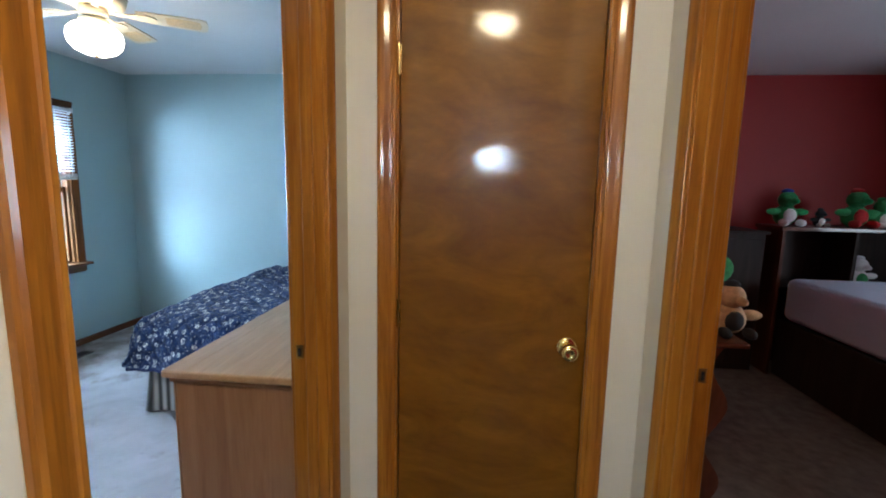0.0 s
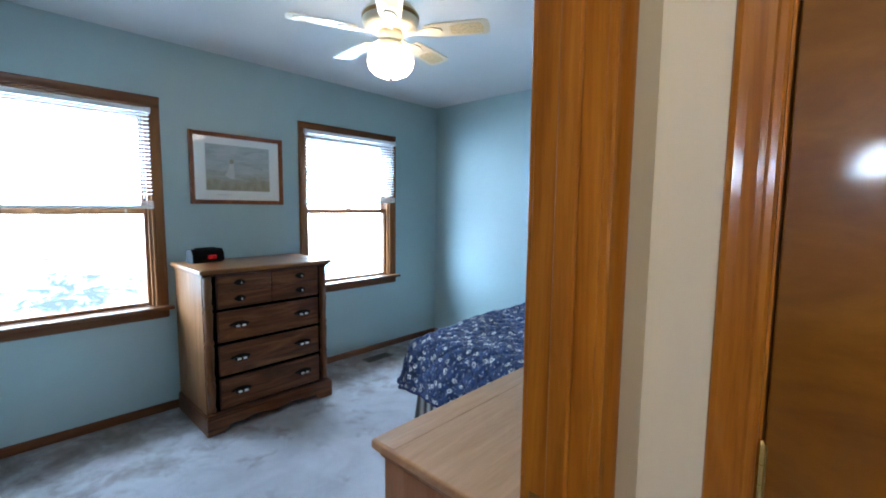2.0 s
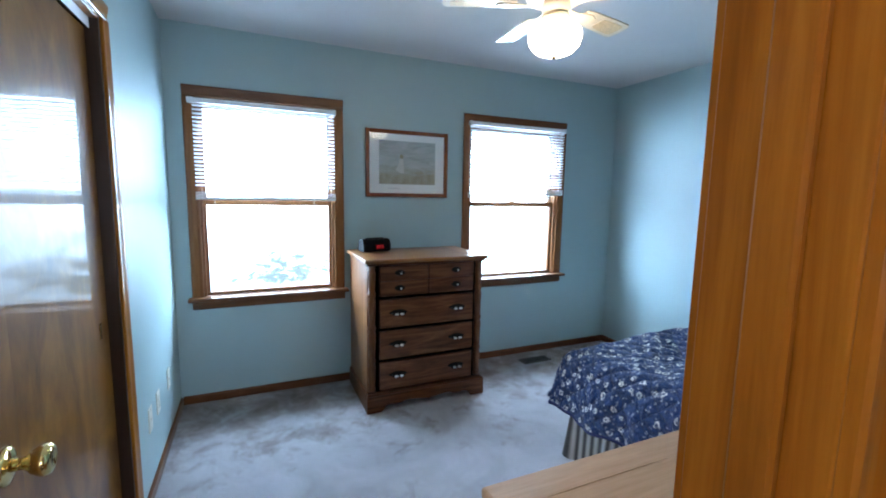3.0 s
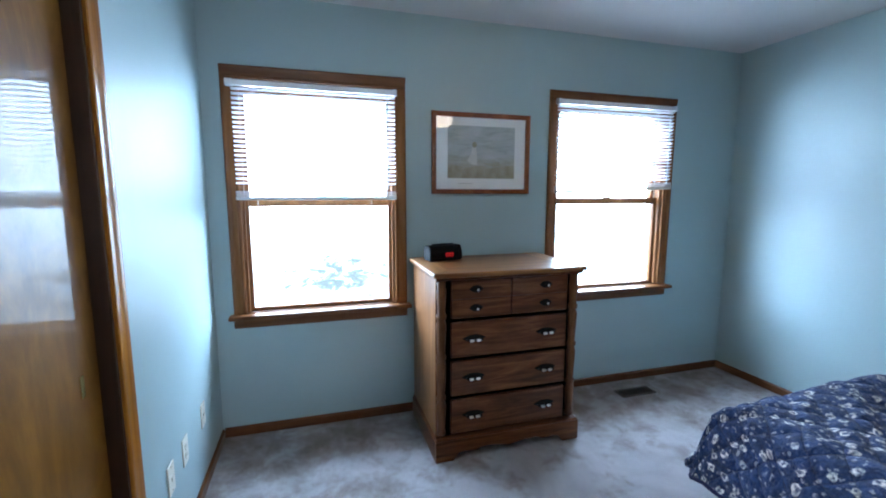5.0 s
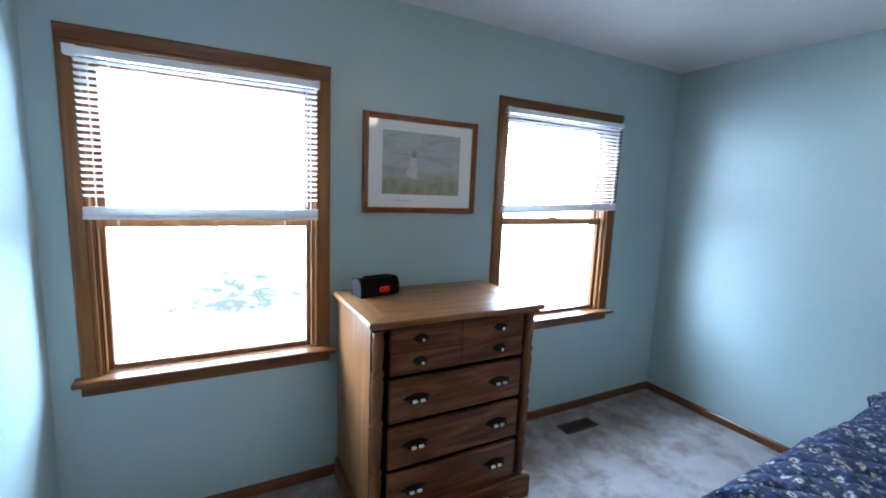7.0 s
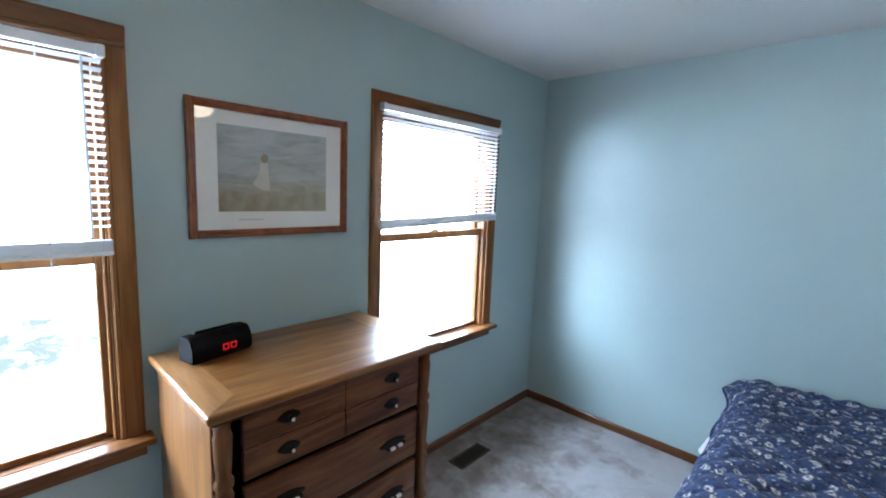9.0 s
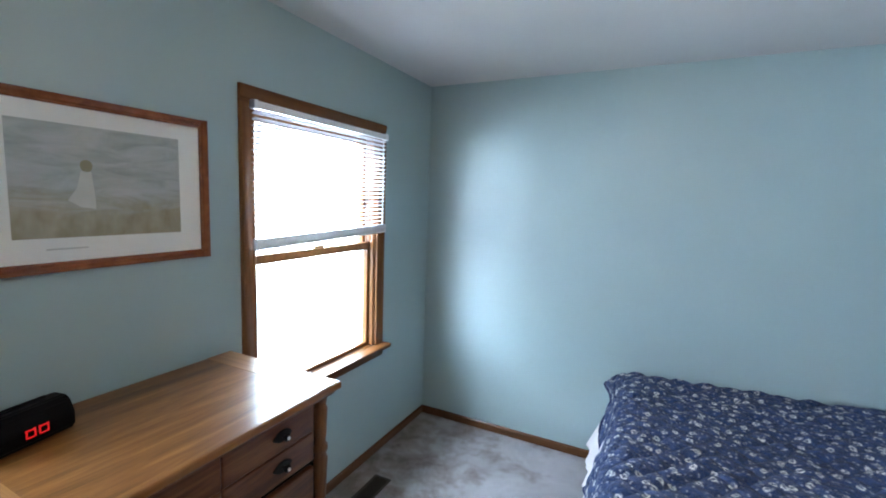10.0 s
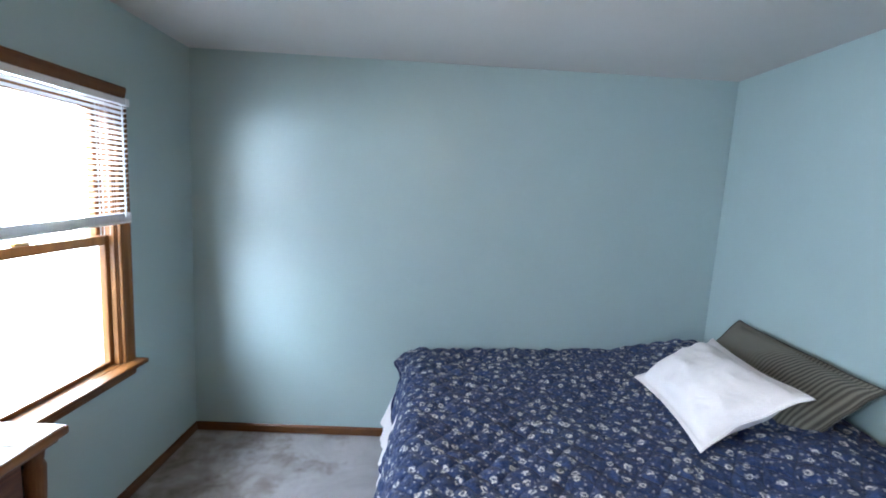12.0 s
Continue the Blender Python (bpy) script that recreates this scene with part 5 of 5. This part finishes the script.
def pillow(name, m, half_w, half_h, thick, flange, mats, cord, label, ears=0.06, seed=1.0):
    """A soft cushion in the local x-y plane of m, with a flat flange and drawn-out corners."""
    p = tagged(new(name), label, "pillow")
    p.matrix_basis = m
    bm = bmesh.new()
    uvl = bm.loops.layers.uv.new("UVMap")
    n = 34
    layers = []
    for side in (1, -1):
        g = []
        for i in range(n + 1):
            row = []
            for j in range(n + 1):
                u, v = 2 * i / n - 1, 2 * j / n - 1
                ex = half_w * u * (1 - 0.05 * (1 - v * v) * abs(u) + ears * (u * v) ** 2 * abs(u))
                ey = half_h * v * (1 - 0.05 * (1 - u * u) * abs(v) + ears * (u * v) ** 2 * abs(v))
                fu, fv = 1 - flange / half_w, 1 - flange / half_h
                a, b = min(1, abs(u) / fu), min(1, abs(v) / fv)
                bulge = max(0.0, (1 - a ** 2.6) * (1 - b ** 2.6)) ** 0.55
                w = noise.noise(Vector((u * 1.7, v * 1.7, seed))) * 0.25 + noise.noise(Vector((u * 4, v * 4, seed + 4))) * 0.10
                z = side * (0.0025 + thick * bulge * (1 + w)) + 0.012 * noise.noise(Vector((u * 2, v * 2, seed + 9))) * (1 + abs(u * v))
                row.append((bm.verts.new((ex, ey, z)), half_w * (1 + u), half_h * (1 + v)))
            g.append(row)
        layers.append(g)
        for a, c in zip(g, g[1:]):
            for j in range(n):
                q = (a[j], c[j], c[j + 1], a[j + 1]) if side > 0 else (a[j + 1], c[j + 1], c[j], a[j])
                f = bm.faces.new([k[0] for k in q])
                for lp, k in zip(f.loops, q):
                    lp[uvl].uv = (k[1], k[2])
    top, low = layers
    rim = [(i, 0) for i in range(n)] + [(n, j) for j in range(n)] + [(n - i, n) for i in range(n)] + [(0, n - j) for j in range(n)]
    for (i, j), (k, l) in zip(rim, rim[1:] + rim[:1]):
        f = bm.faces.new([top[i][j][0], low[i][j][0], low[k][l][0], top[k][l][0]])
        for lp in f.loops:
            lp[uvl].uv = (0, 0)
    edge = [(top[i][j][0].co + low[i][j][0].co) / 2 for i, j in rim]
    local_part("cover", bm, mats, p, "", True)
    # a thin corded edge
    bb = bmesh.new()
    rings = []
    for k, c in enumerate(edge):
        d = (edge[(k + 1) % len(edge)] - edge[k - 1]).normalized()
        a = d.cross(Vector((0, 0, 1))).normalized()
        b = d.cross(a)
        rings.append([bb.verts.new(c + 0.0045 * (a * math.cos(w) + b * math.sin(w))) for w in [math.pi / 3 * q for q in range(6)]])
    for c, q in zip(rings, rings[1:] + rings[:1]):
        for w in range(6):
            bb.faces.new((c[w], c[(w + 1) % 6], q[(w + 1) % 6], q[w]))
    local_part("piping", bb, cord, p, "thin sewn edge", True)
    return p


def frame_from(origin, xdir, ydir):
    x, y = Vector(xdir).normalized(), Vector(ydir)
    z = x.cross(y).normalized()
    y = z.cross(x)
    m = Matrix((x, y, z)).transposed().to_4x4()
    m.translation = Vector(origin)
    return m


# the sham leans on the wall at the head, the white pillow lies against it, turned on a corner
pillow("pillow_sham", frame_from((-0.030, 3.990, 0.850), (0.0, -0.83, -0.035), (0.30, 0.0, 0.27)), 0.420, 0.218, 0.085, 0.026, SHAM, plain("dark grey cord", (0.05, 0.046, 0.04), 0.9), "grey striped pillow sham leaning on the wall", 0.0, 3.0)
pillow("throw_pillow", frame_from((-0.370, 3.880, 0.832), (0.822, -0.081, 0.545), (0.105, 0.994, -0.01)), 0.216, 0.338, 0.130, 0.026, WHITE_LINEN, WHITE_LINEN, "white cotton pillow propped on a striped sham", 0.06, 1.0)


# ---- hall ----
def hall_light():
    h = thing("hall_ceiling_light", (0.32, 0.72, 2.44), "round flush ceiling light with a warm glass dome", "ceiling light")
    part("base", lathe(bmesh.new(), [(0.0, 2.439), (0.145, 2.439), (0.148, 2.425), (0.132, 2.410)], (0.32, 0.72, 0), "z", 32), BRASS, h, "", True)
    part("dome", lathe(bmesh.new(), [(0.112, 2.412), (0.109, 2.393), (0.088, 2.368), (0.044, 2.352), (0.0, 2.348)], (0.32, 0.72, 0), "z", 32), DOME_GLASS, h, "warm lit glass dome", True)


hall_light()


def plain_window(name, axis, at, a, b, z0, z1):
    """A small window that only its light and reflection show: a frame and one pane."""
    w = thing(name, (at, (a + b) / 2, z0) if axis == "x" else ((a + b) / 2, at, z0), "plain wooden window with one pane", "window", kind="structure")

    def bx(u0, u1, za, zb, t0, t1):
        return box(at + t0, at + t1, u0, u1, za, zb, 0.002) if axis == "x" else box(u0, u1, at + t0, at + t1, za, zb, 0.002)
    for u0, u1, za, zb in ((a, a + 0.03, z0, z1), (b - 0.03, b, z0, z1), (a + 0.03, b - 0.03, z0, z0 + 0.03), (a + 0.03, b - 0.03, z1 - 0.03, z1)):
        part("window_frame", bx(u0, u1, za, zb, 0.03, 0.09), WINDOW_V, w)
    g = part("pane", bx(a + 0.03, b - 0.03, z0 + 0.03, z1 - 0.03, 0.058, 0.062), GLASS, w)
    g.visible_shadow = False


plain_window("window_3", "y", REAR - 0.12, 0.10, 0.60, 1.75, 2.03)
plain_window("window_4", "x", RX, 1.3, 2.7, 0.9, 1.9)


# ---- red bedroom ----
def storage_bed():
    b = thing("storage_bed", (3.2, 3.6, 0), "dark wooden bed with a bookcase headboard", "bed")
    x0, x1 = 2.60, 3.75
    part("side_panel", box(x0, x0 + 0.03, 2.40, 4.30, 0.02, 0.47, 0.003), DARKWOOD, b)
    part("side_panel", box(x1 - 0.03, x1, 2.40, 4.30, 0.02, 0.47, 0.003), DARKWOOD, b)
    part("foot_panel", box(x0 + 0.03, x1 - 0.03, 2.40, 2.43, 0.02, 0.47, 0.003), DARKWOOD, b)
    part("mattress", box(x0 + 0.01, x1 - 0.01, 2.45, 4.29, 0.47, 0.80, 0.06, 4), PALE_BEDDING, b, "pale blue bedding", True)
    hy0, hy1, top = 4.30, 4.62, 1.16
    for xa in (x0 - 0.04, 3.08, x1 + 0.015):
        part("upright", box(xa, xa + 0.025, hy0, hy1, 0.0, top, 0.002), DARKWOOD if xa > x0 else REDWOOD, b)
    part("shelf", box(x0 - 0.06, x1 + 0.06, hy0 - 0.02, hy1, top, top + 0.03, 0.004), REDWOOD, b, "reddish headboard top shelf")
    part("shelf", box(x0 - 0.015, x1 + 0.015, hy0, hy1 - 0.01, 0.70, 0.72, 0.002), DARKWOOD, b)
    part("back", box(x0 - 0.015, x1 + 0.015, hy1 - 0.01, hy1, 0.0, top, 0), DARKWOOD, b)


storage_bed()


def ball(bm, c, r, idx, sx=1.0, sy=1.0, sz=1.0, n=14):
    r0 = bmesh.ops.create_uvsphere(bm, u_segments=n, v_segments=n // 2 + 2, radius=r)
    fs = set()
    for v in r0["verts"]:
        v.co = Vector((v.co.x * sx + c[0], v.co.y * sy + c[1], v.co.z * sz + c[2]))
        fs.update(v.link_faces)
    for f in fs:
        f.material_index = idx


def plush(place, mats, label, size=1.0, snout=True, slim=1.0):
    """A seated stuffed toy in one mesh: body, head, limbs."""
    bm = bmesh.new()
    s = size
    ball(bm, (0, 0, 0.075 * s), 0.075 * s, 0, 1, 0.9, 1.0)
    ball(bm, (0, -0.045 * s, 0.075 * s), 0.045 * s, 1, 1, 0.8, 1.1)
    ball(bm, (0, -0.01 * s, 0.185 * s), 0.058 * s, 0)
    if snout:
        ball(bm, (0.01 * s, -0.065 * s, 0.175 * s), 0.028 * s, 0, 0.9, 1.6, 0.8)
    ball(bm, (0, 0.0, 0.245 * s), 0.030 * s, 2, 1.2, 1.2, 0.6)
    for sx in (-1, 1):
        ball(bm, (sx * 0.085 * s, -0.02 * s, 0.10 * s), 0.028 * s, 0, 1.9, 0.9, 0.9)
        ball(bm, (sx * 0.055 * s, -0.085 * s, 0.027 * s), 0.026 * s, 1, 1.0, 1.7, 1.0)
    bmesh.ops.transform(bm, matrix=Matrix.Translation(place) @ Matrix.Diagonal((slim, slim, 1, 1)), verts=bm.verts)
    return tagged(new("plush_toy", finish("plush_toy", bm, mats, True)), label, "stuffed toy", "stuffed toys")


plush((2.62, 4.40, 1.19), [GREEN_PLUSH, WHITE_PLUSH, plain("blue plush", (0.03, 0.05, 0.3), 0.9)], "green and white stuffed toy on the headboard shelf", 1.1)
plush((2.86, 4.38, 1.19), [BLACK_PLUSH, WHITE_PLUSH, BLACK_PLUSH], "small black and white stuffed toy on the shelf", 0.55)
plush((3.12, 4.40, 1.19), [GREEN_PLUSH, RED_PLUSH, RED_PLUSH], "green stuffed toy in red on the headboard shelf", 1.15)
plush((3.32, 4.42, 1.19), [GREEN_PLUSH, WHITE_PLUSH, GREEN_PLUSH], "green stuffed toy at the end of the shelf", 0.9)
plush((3.22, 4.42, 0.72), [WHITE_PLUSH, GREEN_PLUSH, WHITE_PLUSH], "white stuffed toy inside the headboard cubby", 0.95)


def scalloped_shelf():
    """A low shelf with wavy front edges on its two sides, standing against the hall wall."""
    c = thing("scalloped_shelf", (1.02, 2.52, 0), "dark reddish wooden shelf with scalloped side edges", "shelf")
    top = 0.895
    edge = [(1.135 + 0.032 * math.sin(k / 40 * 6 * math.pi), 0.006 + (top - 0.006) * k / 40) for k in range(41)]
    outline = [(0.905, 0.006)] + edge + [(0.905, top)]
    for y in (2.30, 2.72):
        m = Matrix(((1, 0, 0, 0), (0, 0, 1, y), (0, 1, 0, 0), (0, 0, 0, 1)))
        part("side_panel", extrude_profile(bmesh.new(), outline, m, 0.022), REDWOOD, c, "wavy edged side panel")
    for z in (0.10, 0.48):
        part("shelf", box(0.905, 1.095, 2.322, 2.72, z, z + 0.02, 0.003), REDWOOD, c)
    part("back", box(0.905, 0.912, 2.322, 2.72, 0.12, 0.48, 0), REDWOOD, c)
    part("top", box(0.905, 1.210, 2.285, 2.757, top, top + 0.02, 0.006, 2), REDWOOD, c)


scalloped_shelf()
plush((1.190, 2.40, 0.915), [TAN_PLUSH, BLACK_PLUSH, BLACK_PLUSH], "tan and black stuffed dog on a scalloped shelf", 0.76)
plush((1.100, 2.54, 0.915), [GREEN_PLUSH, WHITE_PLUSH, GREEN_PLUSH], "tall green stuffed toy standing on the shelf", 2.2, False, 0.5)


def dark_cabinet():
    c = thing("dark_cabinet", (2.25, 4.6, 0), "dark wooden cabinet in the red bedroom corner", "cabinet")
    part("body", box(2.02, 2.48, 4.36, 4.84, 0.0, 1.12, 0.004), DARKWOOD, c)
    part("top", box(2.00, 2.50, 4.34, 4.855, 1.12, 1.145, 0.004), DARKWOOD, c)
    part("door", box(2.04, 2.46, 4.345, 4.36, 0.06, 1.08, 0.004), DARKWOOD, c)


dark_cabinet()
